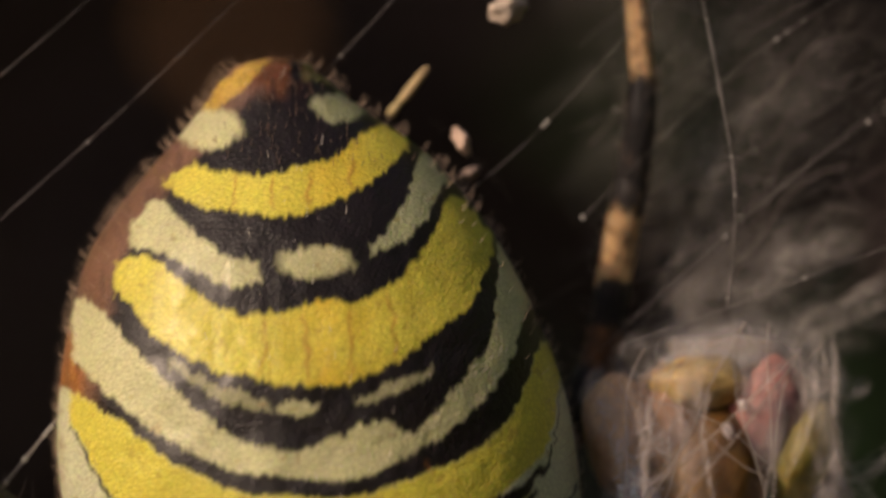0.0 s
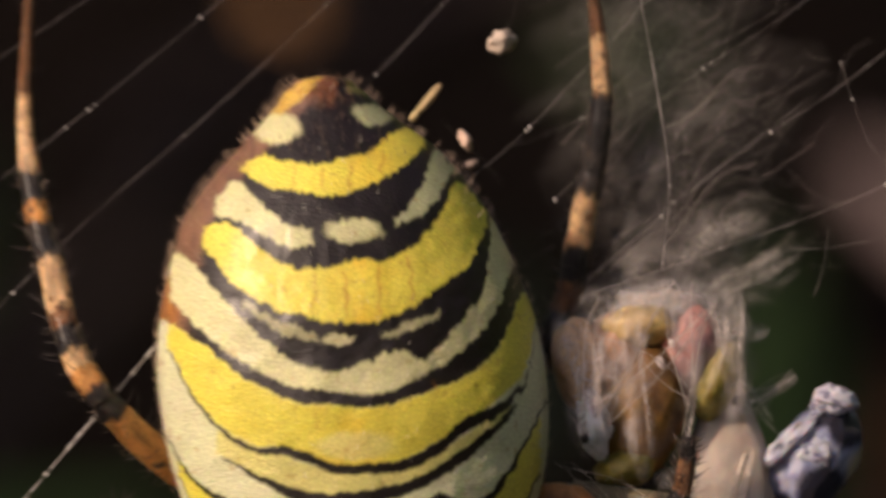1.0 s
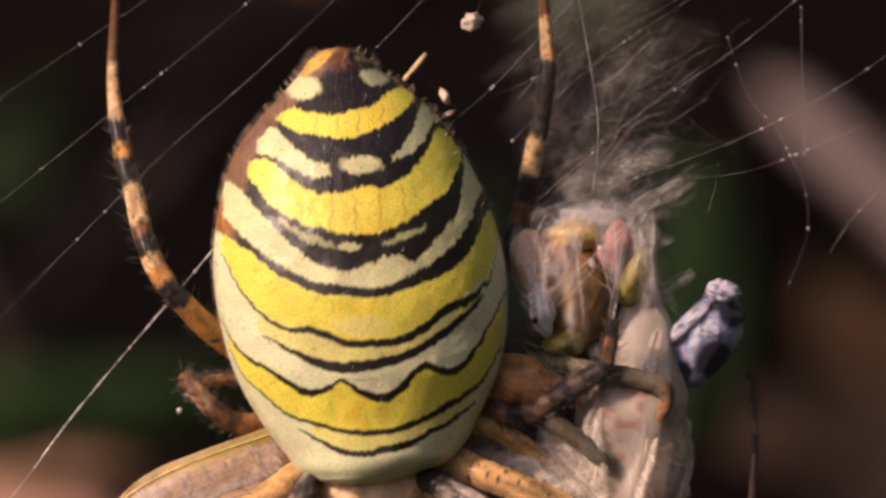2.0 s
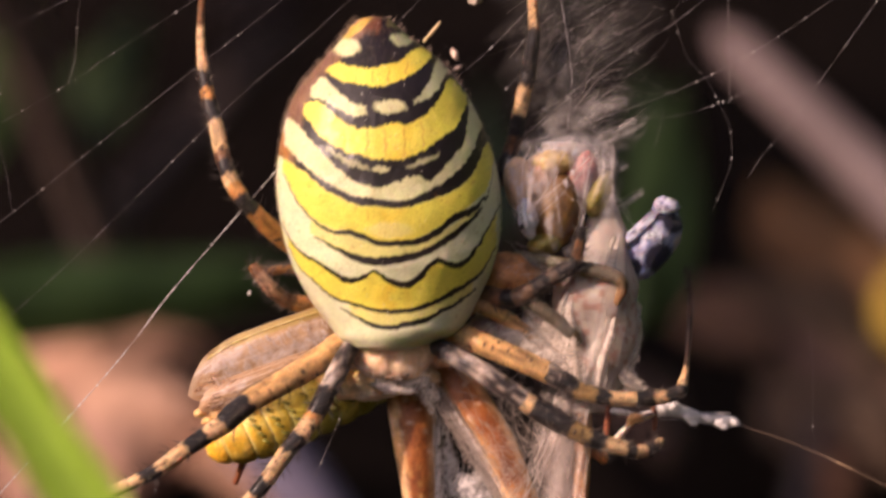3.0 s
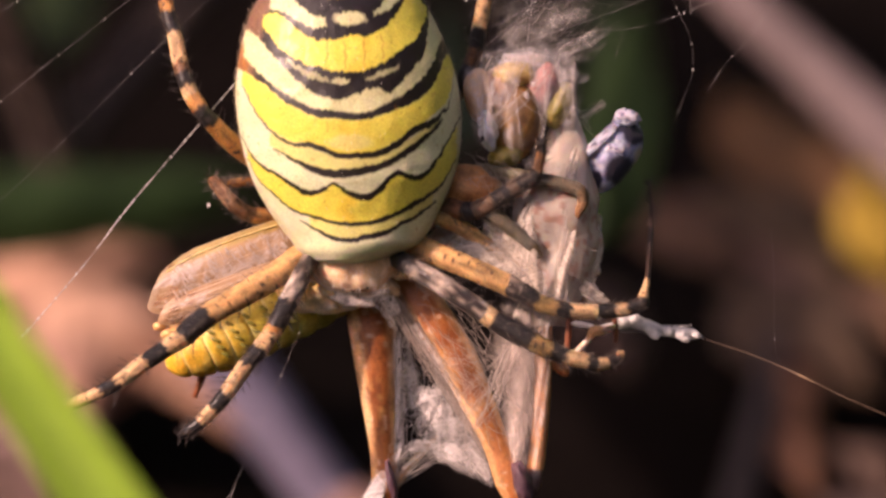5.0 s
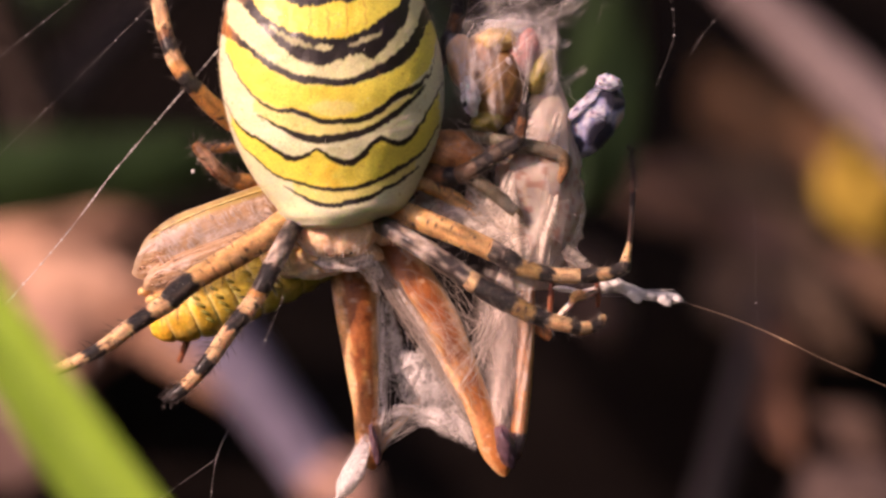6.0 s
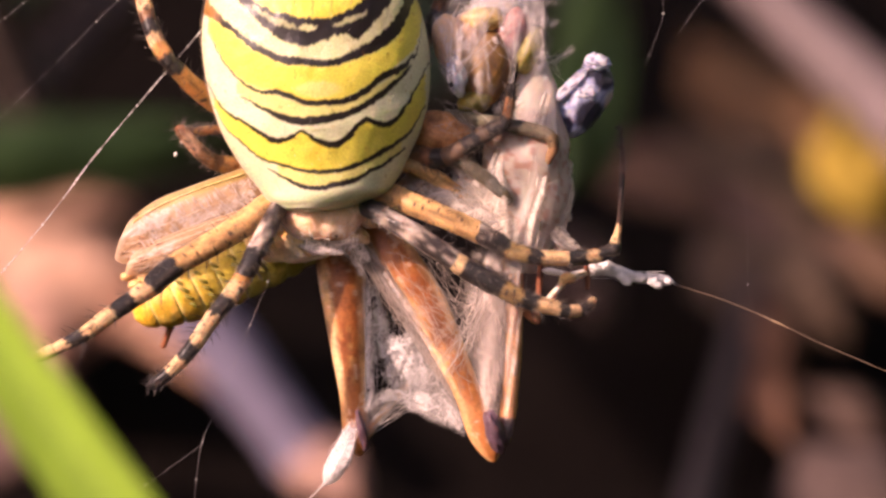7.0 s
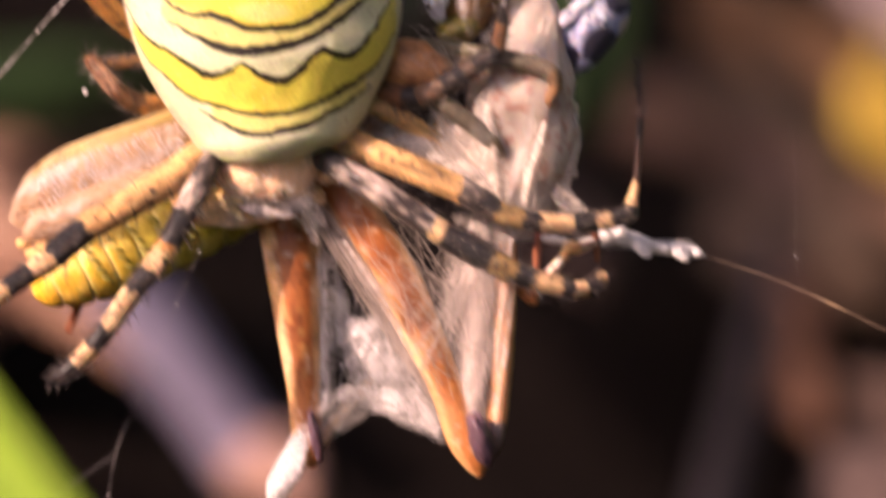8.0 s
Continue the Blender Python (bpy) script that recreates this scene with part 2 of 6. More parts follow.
# ---- ground ----
def build_ground():
    geo = Geo()
    steps = [-30, -8, -2, -0.6, -0.3] + [x * 0.02 for x in range(-11, 12)] + [0.3, 0.6, 2, 8, 30]
    pts, cols = [], []
    for y in steps:
        for x in steps:
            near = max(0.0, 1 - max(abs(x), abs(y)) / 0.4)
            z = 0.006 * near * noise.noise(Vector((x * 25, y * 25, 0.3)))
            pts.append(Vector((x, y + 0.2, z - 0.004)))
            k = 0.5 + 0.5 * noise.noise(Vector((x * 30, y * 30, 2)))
            # outer ground, out of view, is green so it bounces green light
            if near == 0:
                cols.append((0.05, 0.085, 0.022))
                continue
            # near-black soil: the shade of the plants is put into the tint
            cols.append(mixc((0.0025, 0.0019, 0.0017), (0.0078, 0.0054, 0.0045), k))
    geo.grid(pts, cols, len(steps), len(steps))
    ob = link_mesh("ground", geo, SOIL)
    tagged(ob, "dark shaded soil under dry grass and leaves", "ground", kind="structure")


def build_bounce_grass():
    """Meadow grass added out of view round the place, to close it and bounce green light."""
    geo = Geo()
    dice = random.Random(31)
    for _ in range(1100):
        a, d, tall = dice.uniform(0, 2 * math.pi), dice.uniform(1.75, 2.4), dice.uniform(0.55, 1.0)
        # nearer and taller away from the sun, for more green fill
        if math.cos(a) * SUN.x + math.sin(a) * SUN.y < 0.1:
            d, tall = d * 0.62, tall * 1.25
        root = Vector((math.cos(a) * d, math.sin(a) * d + 0.2, -0.02))
        turn = dice.uniform(0, math.pi)
        across = Vector((math.cos(turn), math.sin(turn), 0)) * dice.uniform(0.03, 0.06)
        bow = Vector((dice.uniform(-0.25, 0.25), dice.uniform(-0.25, 0.25), 0))
        tint = mixc((0.07, 0.12, 0.02), (0.12, 0.20, 0.035), dice.random())
        pts = []
        for i in range(6):
            t = i / 5
            mid = root + Vector((0, 0, tall * t)) + bow * t * t
            w = 1.0 - t ** 2 * 0.96
            pts += [mid - across * w, mid + Vector((0, 0, 0)) + across.cross(Vector((0, 0, 1))) * 0.25 * w, mid + across * w]
        geo.grid(pts, [tint] * 18, 6, 3)
    mod = link_mesh("bounce_grass", geo, BLADE)
    tagged(mod, "unseen tall grass added round the place for green bounced light", "grass", kind="stuff")


def build_shade_leaf():
    """A broad leaf added out of view, beside the web, to keep the soil behind in shade."""
    a, b = Vector((-0.057, 0.162, 0.056)), Vector((-0.055, 0.050, 0.062))
    inv = B.inverted()
    geo = leaf_geo(inv @ a, inv @ b, 0.017, (0.07, 0.12, 0.02), 0.1, seed=91, facing=Vector((-0.68, -0.58, 0.445)))
    plant = thing("shade_plant", inv @ Vector((-0.058, 0.205, 0.0)), "unseen broad leaf on a stalk, added to shade the soil", "plant")
    part("leaf", geo, BLADE, plant)
    part("stalk", stem_geo(inv @ Vector((-0.058, 0.205, -0.004)), inv @ a, 0.0014, 0.001, (0.10, 0.14, 0.03)), BLADE, plant)


def leaf_geo(a, b, width, tint, curl=0.25, tip=0.6, seed=0, facing=Vector((0, -1, 0.35))):
    """A curled blade from a to b, thick 0.3 mm, with a raised midrib."""
    geo = Geo()
    way = b - a
    along = way.normalized()
    across = along.cross(facing).normalized()
    out = across.cross(along).normalized()
    rows, cols = 22, 9
    for face in (0, 1):
        pts, cols_ = [], []
        for i in range(rows):
            t = i / (rows - 1)
            w = width * (math.sin(math.pi * min(1, t ** tip * 0.98 + 0.01)) ** 0.7 + 0.03)
            for j in range(cols):
                s = (j / (cols - 1)) * 2 - 1
                if face:
                    s = -s
                wob = 0.15 * width * noise.noise(Vector((t * 4, s * 1.3, seed)))
                lift = curl * width * (s * s) + wob - (0.12 * width if abs(s) < 0.1 else 0) + curl * width * 1.5 * (t - 0.5) ** 2
                pts.append(a + way * t + across * (w * s * 0.5) - out * lift + out * (0.00015 if face else -0.00015))
                k = 0.5 + 0.5 * noise.noise(Vector((t * 9, s * 3, seed + 5)))
                cols_.append(mixc(tuple(c * 0.75 for c in tint), tuple(c * 1.15 for c in tint), k))
        geo.grid(pts, cols_, rows, cols)
    return geo


def leaf_thing(name, a, b, width, tint, curl, seed, mat, label, category, group=""):
    """A leaf of blade and midrib."""
    leaf = thing(name, a, label, category, group)
    part("blade", leaf_geo(a, b, width, tint, curl, seed=seed), mat, leaf)
    facing = Vector((0, -1, 0.35))
    way = b - a
    along = way.normalized()
    across = along.cross(facing).normalized()
    out = across.cross(along).normalized()
    pts = []
    for i in range(22):
        t = i / 21
        lift = 0.15 * width * noise.noise(Vector((t * 4, 0, seed))) - 0.12 * width + curl * width * 1.5 * (t - 0.5) ** 2
        pts.append(a + way * t - out * lift)
    rib = Geo()
    rib.tube(pts, [width * (0.035 - 0.025 * i / 21) for i in range(22)], [tuple(c * 0.8 for c in tint)] * 22, sides=6)
    part("midrib", rib, mat, leaf)
    return leaf


def stem_thing(a, b, r0, r1, tint, seed, mat, label, category, group=""):
    """A dry stem with swollen nodes."""
    stem = thing("dry_stem", a, label, category, group)
    part("stalk", stem_geo(a, b, r0, r1, tint, seed=seed), mat, stem)
    way = (b - a).normalized()
    side = way.cross(Vector((0, 1, 0))).normalized()
    up = way.cross(side)
    for t in (0.08, 0.93):
        q = (r0 + (r1 - r0) * t) * 1.12
        node = Geo()
        node.ball(a.lerp(b, t), (side * q, up * q, way * q * 0.9), tuple(c * 0.85 for c in tint), 10, 14)
        part("node", node, mat, stem)
    return stem


def stem_geo(a, b, r0, r1, tint, bow=0.0, seed=0):
    geo = Geo()
    n = 26
    pts, radii, tints = [], [], []
    sag = Vector((0, 0, 1)) * bow
    for i in range(n):
        t = i / (n - 1)
        pts.append(a.lerp(b, t) + sag * math.sin(math.pi * t))
        radii.append((r0 + (r1 - r0) * t) * min(1, (0.15 + 12 * t) ** 0.5, (0.15 + 12 * (1 - t)) ** 0.5))
        k = 0.5 + 0.5 * noise.noise(Vector((t * 12, seed, 1)))
        tints.append(mixc(tuple(c * 0.8 for c in tint), tuple(c * 1.15 for c in tint), k))
    geo.tube(pts, radii, tints, sides=10)
    return geo


def to_ground(u, v, lift=0.0):
    """Where the line through (u, v) meets the soil, in the sheet's own axes."""
    eye = B @ Vector((0, -REACH, 0))
    way = B @ P(u, v) - eye
    k = (lift - eye.z) / way.z
    return B.inverted() @ (eye + way * k)


def above(u, v, y, lift=0.003):
    """far(u, v, y), or the soil where that would lie beneath it."""
    p = far(u, v, y)
    return p if (B @ p).z > lift else to_ground(u, v, lift)


def build_litter():
    dead = "brown dry curled leaf lying on the soil"
    # (from u, v; to u, v; width in mm; tint; curl)
    # Right-hand tints are darkened: the dimness of the shaded background is in the colour.
    rows = [
        (120, 640, 430, 520, 8, (0.50, 0.29, 0.195), 0.2), (140, 700, 420, 640, 7, (0.54, 0.325, 0.22), 0.25),
        (20, 760, 330, 720, 6, (0.36, 0.21, 0.15), 0.2), (60, 900, 300, 840, 6, (0.20, 0.13, 0.11), 0.3),
        (380, 640, 540, 800, 4, (0.30, 0.17, 0.11), 0.2), (690, 930, 790, 1010, 3.2, (0.29, 0.175, 0.135), 0.3),
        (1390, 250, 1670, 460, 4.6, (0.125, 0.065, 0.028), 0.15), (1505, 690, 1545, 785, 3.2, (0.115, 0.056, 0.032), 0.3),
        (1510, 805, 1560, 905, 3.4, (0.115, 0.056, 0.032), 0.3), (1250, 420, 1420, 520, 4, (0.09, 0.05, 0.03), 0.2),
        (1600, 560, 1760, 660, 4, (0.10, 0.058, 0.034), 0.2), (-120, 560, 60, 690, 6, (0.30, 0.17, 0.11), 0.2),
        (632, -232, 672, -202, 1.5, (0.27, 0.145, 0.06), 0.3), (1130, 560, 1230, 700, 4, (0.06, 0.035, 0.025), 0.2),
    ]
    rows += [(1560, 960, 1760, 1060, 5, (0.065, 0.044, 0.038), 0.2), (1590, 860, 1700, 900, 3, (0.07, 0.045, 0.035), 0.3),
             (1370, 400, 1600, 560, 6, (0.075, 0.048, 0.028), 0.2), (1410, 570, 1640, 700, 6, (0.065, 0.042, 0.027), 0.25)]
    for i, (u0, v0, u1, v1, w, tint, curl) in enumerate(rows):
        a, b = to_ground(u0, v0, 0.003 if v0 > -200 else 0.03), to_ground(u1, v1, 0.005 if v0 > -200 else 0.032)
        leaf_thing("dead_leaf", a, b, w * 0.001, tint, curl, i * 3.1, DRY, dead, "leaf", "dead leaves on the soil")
    a, b = to_ground(1640, 400, 0.010), to_ground(1900, 590, 0.004)
    leaf_thing("yellow_leaf", a, b, 0.0060, (0.36, 0.25, 0.032), 0.15, 77, DRY, "yellow fallen leaf among brown litter", "leaf")
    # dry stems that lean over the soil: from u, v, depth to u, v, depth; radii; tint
    # The near-black tints hold the shade of the dim ground behind the web.
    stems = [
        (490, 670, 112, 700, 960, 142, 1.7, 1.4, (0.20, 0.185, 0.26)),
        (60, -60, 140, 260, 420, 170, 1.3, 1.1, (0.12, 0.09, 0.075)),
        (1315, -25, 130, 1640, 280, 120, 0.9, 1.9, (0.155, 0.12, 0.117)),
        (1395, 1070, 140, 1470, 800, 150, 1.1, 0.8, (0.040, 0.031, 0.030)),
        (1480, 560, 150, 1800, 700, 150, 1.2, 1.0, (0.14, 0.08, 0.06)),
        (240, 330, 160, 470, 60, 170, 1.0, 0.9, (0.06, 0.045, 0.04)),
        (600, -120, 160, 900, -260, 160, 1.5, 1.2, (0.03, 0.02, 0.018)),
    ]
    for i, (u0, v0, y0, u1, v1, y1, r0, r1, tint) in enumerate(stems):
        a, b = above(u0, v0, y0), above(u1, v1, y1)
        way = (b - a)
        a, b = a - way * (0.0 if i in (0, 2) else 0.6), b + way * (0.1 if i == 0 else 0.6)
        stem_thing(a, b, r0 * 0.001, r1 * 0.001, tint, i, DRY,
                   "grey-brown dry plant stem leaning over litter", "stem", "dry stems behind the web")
    # green grass blades behind, the shade they stand in put into the tints
    green = [
        (-60, 470, 130, 620, 400, 140, 4.5, (0.035, 0.07, 0.018)), (1180, 480, 90, 1250, 60, 120, 4.0, (0.017, 0.036, 0.009)),
        (1230, 460, 100, 1180, 40, 120, 3.0, (0.014, 0.028, 0.008)), (-60, 240, 150, 90, -80, 160, 4.0, (0.045, 0.082, 0.018)),
        (180, 160, 150, 300, -60, 160, 3.5, (0.03, 0.05, 0.015)), (930, 330, 120, 900, 60, 140, 2.5, (0.02, 0.035, 0.015)),
        (1120, -140, 140, 960, -180, 150, 3.0, (0.03, 0.045, 0.02)),
    ]
    for i, (u0, v0, y0, u1, v1, y1, w, tint) in enumerate(green):
        a, b = above(u0, v0, y0), above(u1, v1, y1)
        leaf_thing("grass_blade", a, b, w * 0.001, tint, 0.12, 40 + i, BLADE,
                   "dark green grass blade in the shade behind the web", "grass", "grass blades behind the web")


def build_front_blade():
    geo = Geo()
    spine = [(-150, 250, 2), (-132, 285, 14), (-61, 400, 38), (42, 572, 52), (147, 742, 60), (258, 905, 67), (402, 1110, 73), (640, 1440, 78), (1100, 2050, 80)]
    pts, cols = [], []
    lines, radii, _ = smooth_line([(784 + (u + 5 - 784) * 0.87, 441 + (v - 441) * 0.87, -65.0, r * 0.87, None) for u, v, r in spine], 12)
    cols_n = 13
    for face in (1, -1):
        pts, cols = [], []
        for i, (p, r) in enumerate(zip(lines, radii)):
            way = (lines[min(i + 1, len(lines) - 1)] - lines[max(i - 1, 0)]).normalized()
            across = way.cross(Vector((0, 1, 0))).normalized()
            for j in range(cols_n):
                s = (2 * j / (cols_n - 1) - 1) * face
                fold = 0.0005 * (1 - abs(s))
                rib = 0.00003 * math.cos(s * 20)
                pts.append(p + across * (r * s) + Vector((0, fold + rib - 0.00009 * face, 0)))
                cols.append(mixc((0.20, 0.37, 0.022), (0.34, 0.52, 0.055), 0.5 + 0.5 * math.cos(s * 9) * 0.6))
        geo.grid(pts, cols, len(lines), cols_n)
    grass = thing("grass_blade", P(640, 1440, -65), "bright green sunlit grass blade in front of the web", "grass")
    part("blade", geo, BLADE, grass)
    rib = Geo()
    rib.tube([p + Vector((0, 0.00042, 0)) for p in lines], [r * 0.07 for r in radii], [(0.34, 0.50, 0.09)] * len(lines), sides=8)
    part("midrib", rib, BLADE, grass, "pale midrib")
    return grass


# ---- spider ----
def curve_of(points, x):
    xs, ys = zip(*points)
    return np.interp(x, xs, ys)


def hermite(points, x):
    """A smooth curve through points, at the places x."""
    xs, ys = (np.array(q, float) for q in zip(*points))
    slopes = np.gradient(ys, xs)
    i = np.clip(np.searchsorted(xs, x) - 1, 0, len(xs) - 2)
    h = xs[i + 1] - xs[i]
    t = np.clip((x - xs[i]) / h, 0, 1)
    return ((1 + 2 * t) * (1 - t) ** 2 * ys[i] + t * (1 - t) ** 2 * h * slopes[i] + t * t * (3 - 2 * t) * ys[i + 1]
            + t * t * (t - 1) * h * slopes[i + 1])


EDGE_L = [(-49, 707), (-46, 690), (-35, 671), (-14, 655), (6, 638), (32, 614), (50, 598), (92, 567), (146, 549), (192, 540),
          (250, 536), (300, 541), (350, 551), (400, 568), (450, 595), (500, 632), (530, 660), (541, 685), (546, 725)]
EDGE_R = [(-49, 707), (-46, 725), (-35, 743), (-12, 770), (6, 795), (23, 818), (49, 843), (83, 868), (129, 893), (169, 910),
          (221, 926), (260, 932), (300, 934), (350, 930), (400, 917), (450, 894), (490, 873), (510, 856), (528, 815), (541, 765), (546, 725)]


def lattice(u, v, size, seed):
    """Smooth value noise between -1 and 1 on arrays."""
    table = np.random.RandomState(seed).uniform(-1, 1, (64, 64))
    x, y = u / size + 200, v / size + 200
    i, j = np.floor(x).astype(int), np.floor(y).astype(int)
    a, b = x - i, y - j
    a, b = a * a * (3 - 2 * a), b * b * (3 - 2 * b)
    g = lambda p, q: table[p % 64, q % 64]
    return (g(i, j) * (1 - a) + g(i + 1, j) * a) * (1 - b) + (g(i, j + 1) * (1 - a) + g(i + 1, j + 1) * a) * b


def stripes(u, v):
    """The colours of the abdomen's back at the places (u, v)."""
    rag = 1.0 - 0.55 * np.clip((v - 230) / 80, 0, 1)
    w = v + rag * (2.0 * lattice(u, v * 0.25, 6, 1) + 2.6 * lattice(u, v * 0.15, 2.2, 2) + 2.0 * lattice(u, v, 22, 3))
    x = u + 2.0 * lattice(u * 0.4, v, 5, 4)
    col = np.zeros((len(u), 3)) + np.array(INK)

    def lay(mask, tint, strength=1.0):
        m = (np.clip(mask, 0, 1) * strength)[:, None]
        col[:] = col * (1 - m) + np.array(tint) * m

    def between(top, low):
        a, b = hermite(top, x), hermite(low, x)
        ends = np.minimum(x - max(top[0][0], low[0][0]) + 3, min(top[-1][0], low[-1][0]) + 3 - x)
        return np.clip(np.minimum(np.minimum(w - a, b - w), ends) / 4.0 + 0.5, 0, 1)

    def line(nodes, k=1.0):
        c = hermite([(a, b) for a, b, _ in nodes], x)
        h = curve_of([(a, t) for a, _, t in nodes], x) * k
        ends = np.minimum(x - nodes[0][0], nodes[-1][0] - x) / 4 + 1
        return np.clip(np.minimum((h - np.abs(w - c)) / 3.2 + 0.5, ends), 0, 1)

    def spot(cu, cv, ru, rv):
        return np.clip((1 - np.hypot((x - cu) / ru, (w - cv) / rv)) * 2.8 + 0.5, 0, 1)

    left = hermite(EDGE_L, v)
    # brown margins
    lay((left + 36 - x) / 10, MARGIN, 0.95)
    lay(np.clip((left + 24 - x) / 10, 0, 1) * np.clip((v - 130) / 60, 0, 1), RUST, 0.8)
    lay(np.clip(lattice(u, v * 0.25, 5, 31) + 0.1, 0, 1) * (x < left + 40), (0.09, 0.045, 0.03), 0.8)
    lay(np.clip(1 - np.hypot((x - 708) / 34, (v + 34) / 24), 0, 1) * np.clip(0.7 + 1.6 * lattice(u, v * 0.2, 4, 32), 0, 2), (0.15, 0.055, 0.022))
    lay(np.clip((-41 - v) / 5, 0, 1) * np.clip((712 - x) / 14, 0, 1), (0.42, 0.25, 0.08), 0.7)
    # tip
    lay(between([(655, -14), (672, -34), (690, -45), (700, -46)], [(655, -2), (672, -14), (690, -28), (700, -40)]), (0.52, 0.34, 0.06))
    lay(spot(660, 7, 24, 16), CREAM)
    # right spot is cream too; its green shaded-side light is in the tint
    lay(spot(757, -6, 20, 12), (0.34, 0.36, 0.20))
    lay(spot(744, -36, 14, 10), (0.22, 0.20, 0.07), 0.7)
    # first yellow band
    lay(between([(626, 44), (640, 34), (665, 38), (690, 43), (730, 38), (760, 28), (785, 8), (806, 2)],
                [(626, 50), (640, 62), (665, 70), (690, 73), (722, 77), (745, 69), (780, 52), (806, 28)]), YELLOW)
    # broken cream band
    lay(between([(600, 76), (614, 63), (640, 80), (660, 100), (692, 110)], [(600, 94), (630, 107), (650, 118), (680, 131), (692, 127)]), CREAM)
    # right arc tinted dimmer and greener, as cream looks on the shaded side
    lay(between([(782, 100), (800, 78), (812, 50), (820, 28), (835, 40)], [(782, 107), (800, 101), (820, 82), (830, 64), (835, 52)]), (0.44, 0.46, 0.26))
    lay(spot(737, 113, 28, 13), CREAM)
    # second yellow band
    lay(between([(588, 108), (602, 102), (630, 119), (665, 146), (700, 149), (740, 143), (780, 139), (805, 120), (825, 95), (840, 66), (870, 88)],
                [(588, 132), (610, 160), (640, 182), (680, 197), (720, 206), (760, 205), (800, 186), (830, 166), (858, 140), (870, 108)]), YELLOW)
    lay(line([(628, 186, 4), (645, 200, 5), (670, 212, 6), (698, 222, 4)]), CREAM, 0.55)
    lay(spot(720, 222, 15, 6), CREAM, 0.9)
    lay(line([(768, 217, 2), (790, 210, 5), (822, 199, 3)]), CREAM, 0.6)
    # cream band
    top_c = [(553, 132), (565, 136), (578, 150), (600, 175), (625, 202), (650, 225), (680, 246), (700, 253), (740, 249), (790, 237), (806, 246),
             (825, 226), (855, 190), (872, 150), (877, 96), (898, 112)]
    low_c = [(553, 180), (575, 205), (600, 228), (640, 255), (670, 268), (700, 272), (740, 277), (770, 276), (800, 261), (830, 246), (860, 220),
             (885, 185), (898, 146)]
    lay(between(top_c, low_c), CREAM)
    # the pale lower back, below the dark line
    low_d = [(530, 190), (550, 203), (570, 217), (600, 241), (640, 269), (680, 286), (720, 289), (760, 291), (800, 281), (840, 263), (870, 246), (890, 216),
             (905, 180), (920, 172), (940, 200)]
    lay((w - hermite(low_d, x)) / 2.5 + 0.5, IVORY)
    # third yellow band
    low_y = [(548, 228), (562, 255), (580, 285), (600, 308), (630, 326), (680, 335), (700, 346), (740, 351), (780, 346), (820, 326), (860, 301), (890, 275),
             (912, 245), (922, 190)]
    y3 = between([(a, b) for a, b in low_d if 545 < a < 925], low_y)
    lay(y3, YELLOW)
    lay(between([(600, 313), (660, 336), (700, 352), (760, 353), (830, 330), (890, 290)], [(600, 336), (660, 372), (700, 382), (760, 378), (830, 352), (890, 300)]),
        mixc(YELLOW, CREAM, 0.55))
    # fourth yellow band
    d6 = [(545, 318, 1.5), (560, 345, 2), (580, 370, 2.5), (610, 386, 3), (640, 408, 4), (665, 418, 5), (690, 413, 4), (711, 402, 2.5), (725, 412, 4), (745, 422, 5),
          (775, 423, 6), (795, 408, 7), (808, 392, 6), (825, 383, 5), (840, 390, 5), (860, 391, 5), (880, 375, 5), (900, 345, 4), (918, 310, 3), (932, 285, 2)]
    d7 = [(560, 360, 1), (575, 390, 1.2), (600, 416, 1.5), (630, 445, 2), (670, 460, 2.5), (710, 470, 3), (750, 473, 3.5), (790, 467, 4.5), (820, 455, 4.5), (850, 438, 5),
          (880, 420, 3.5), (905, 395, 3), (922, 360, 2)]
    lay(between([(a, b) for a, b, _ in d6], [(a, b) for a, b, _ in d7]), YELLOW)
    d8 = [(652, 468, 1), (680, 485, 2.5), (700, 495, 4), (730, 501, 4), (760, 497, 5), (800, 488, 4.5), (830, 471, 4), (860, 455, 3.5), (888, 432, 2)]
    lay(between([(a, b) for a, b, _ in d7 if 640 < a < 890], [(a, b) for a, b, _ in d8]), mixc(YELLOW, CREAM, 0.45))
    # richer yellow down the middle, thin furrows across the bands
    mid = np.clip(1 - np.abs(x - 745 + 0.05 * (v - 200)) / 45, 0, 1) * (col[:, 1] > 0.3) * (col[:, 2] < 0.12)
    lay(mid * (0.5 + 0.5 * lattice(u, v, 14, 9)), DEEP, 0.75)
    for cu, top, low in ((695, 150, 200), (728, 150, 205), (764, 145, 204), (795, 135, 190), (676, 40, 72), (705, 42, 74), (735, 40, 74), (765, 30, 60), (697, 290, 318), (818, 262, 280)):
        lay(np.clip(1 - np.abs(x - cu - 3 * lattice(u, v, 12, 11)) / 2.2, 0, 1) * np.clip((v - top) / 8, 0, 1) * np.clip((low - v) / 8, 0, 1), RUST, 0.7)
    d4 = [(548, 232, 1.5), (570, 272, 2), (600, 311, 2.2), (640, 333, 3), (670, 335, 5), (690, 342, 5), (710, 351, 5), (750, 353, 5), (780, 350, 5), (820, 333, 7), (850, 308, 7),
          (880, 295, 6), (900, 278, 4), (915, 250, 3), (922, 195, 3)]
    d5 = [(606, 342, 1), (640, 361, 3), (680, 380, 6), (720, 385, 7), (760, 379, 7), (800, 368, 6), (840, 345, 7), (870, 322, 6), (897, 293, 4)]
    for d in (d4, d5, d6, d7, d8):
        lay(line(d, 1.05), INK)
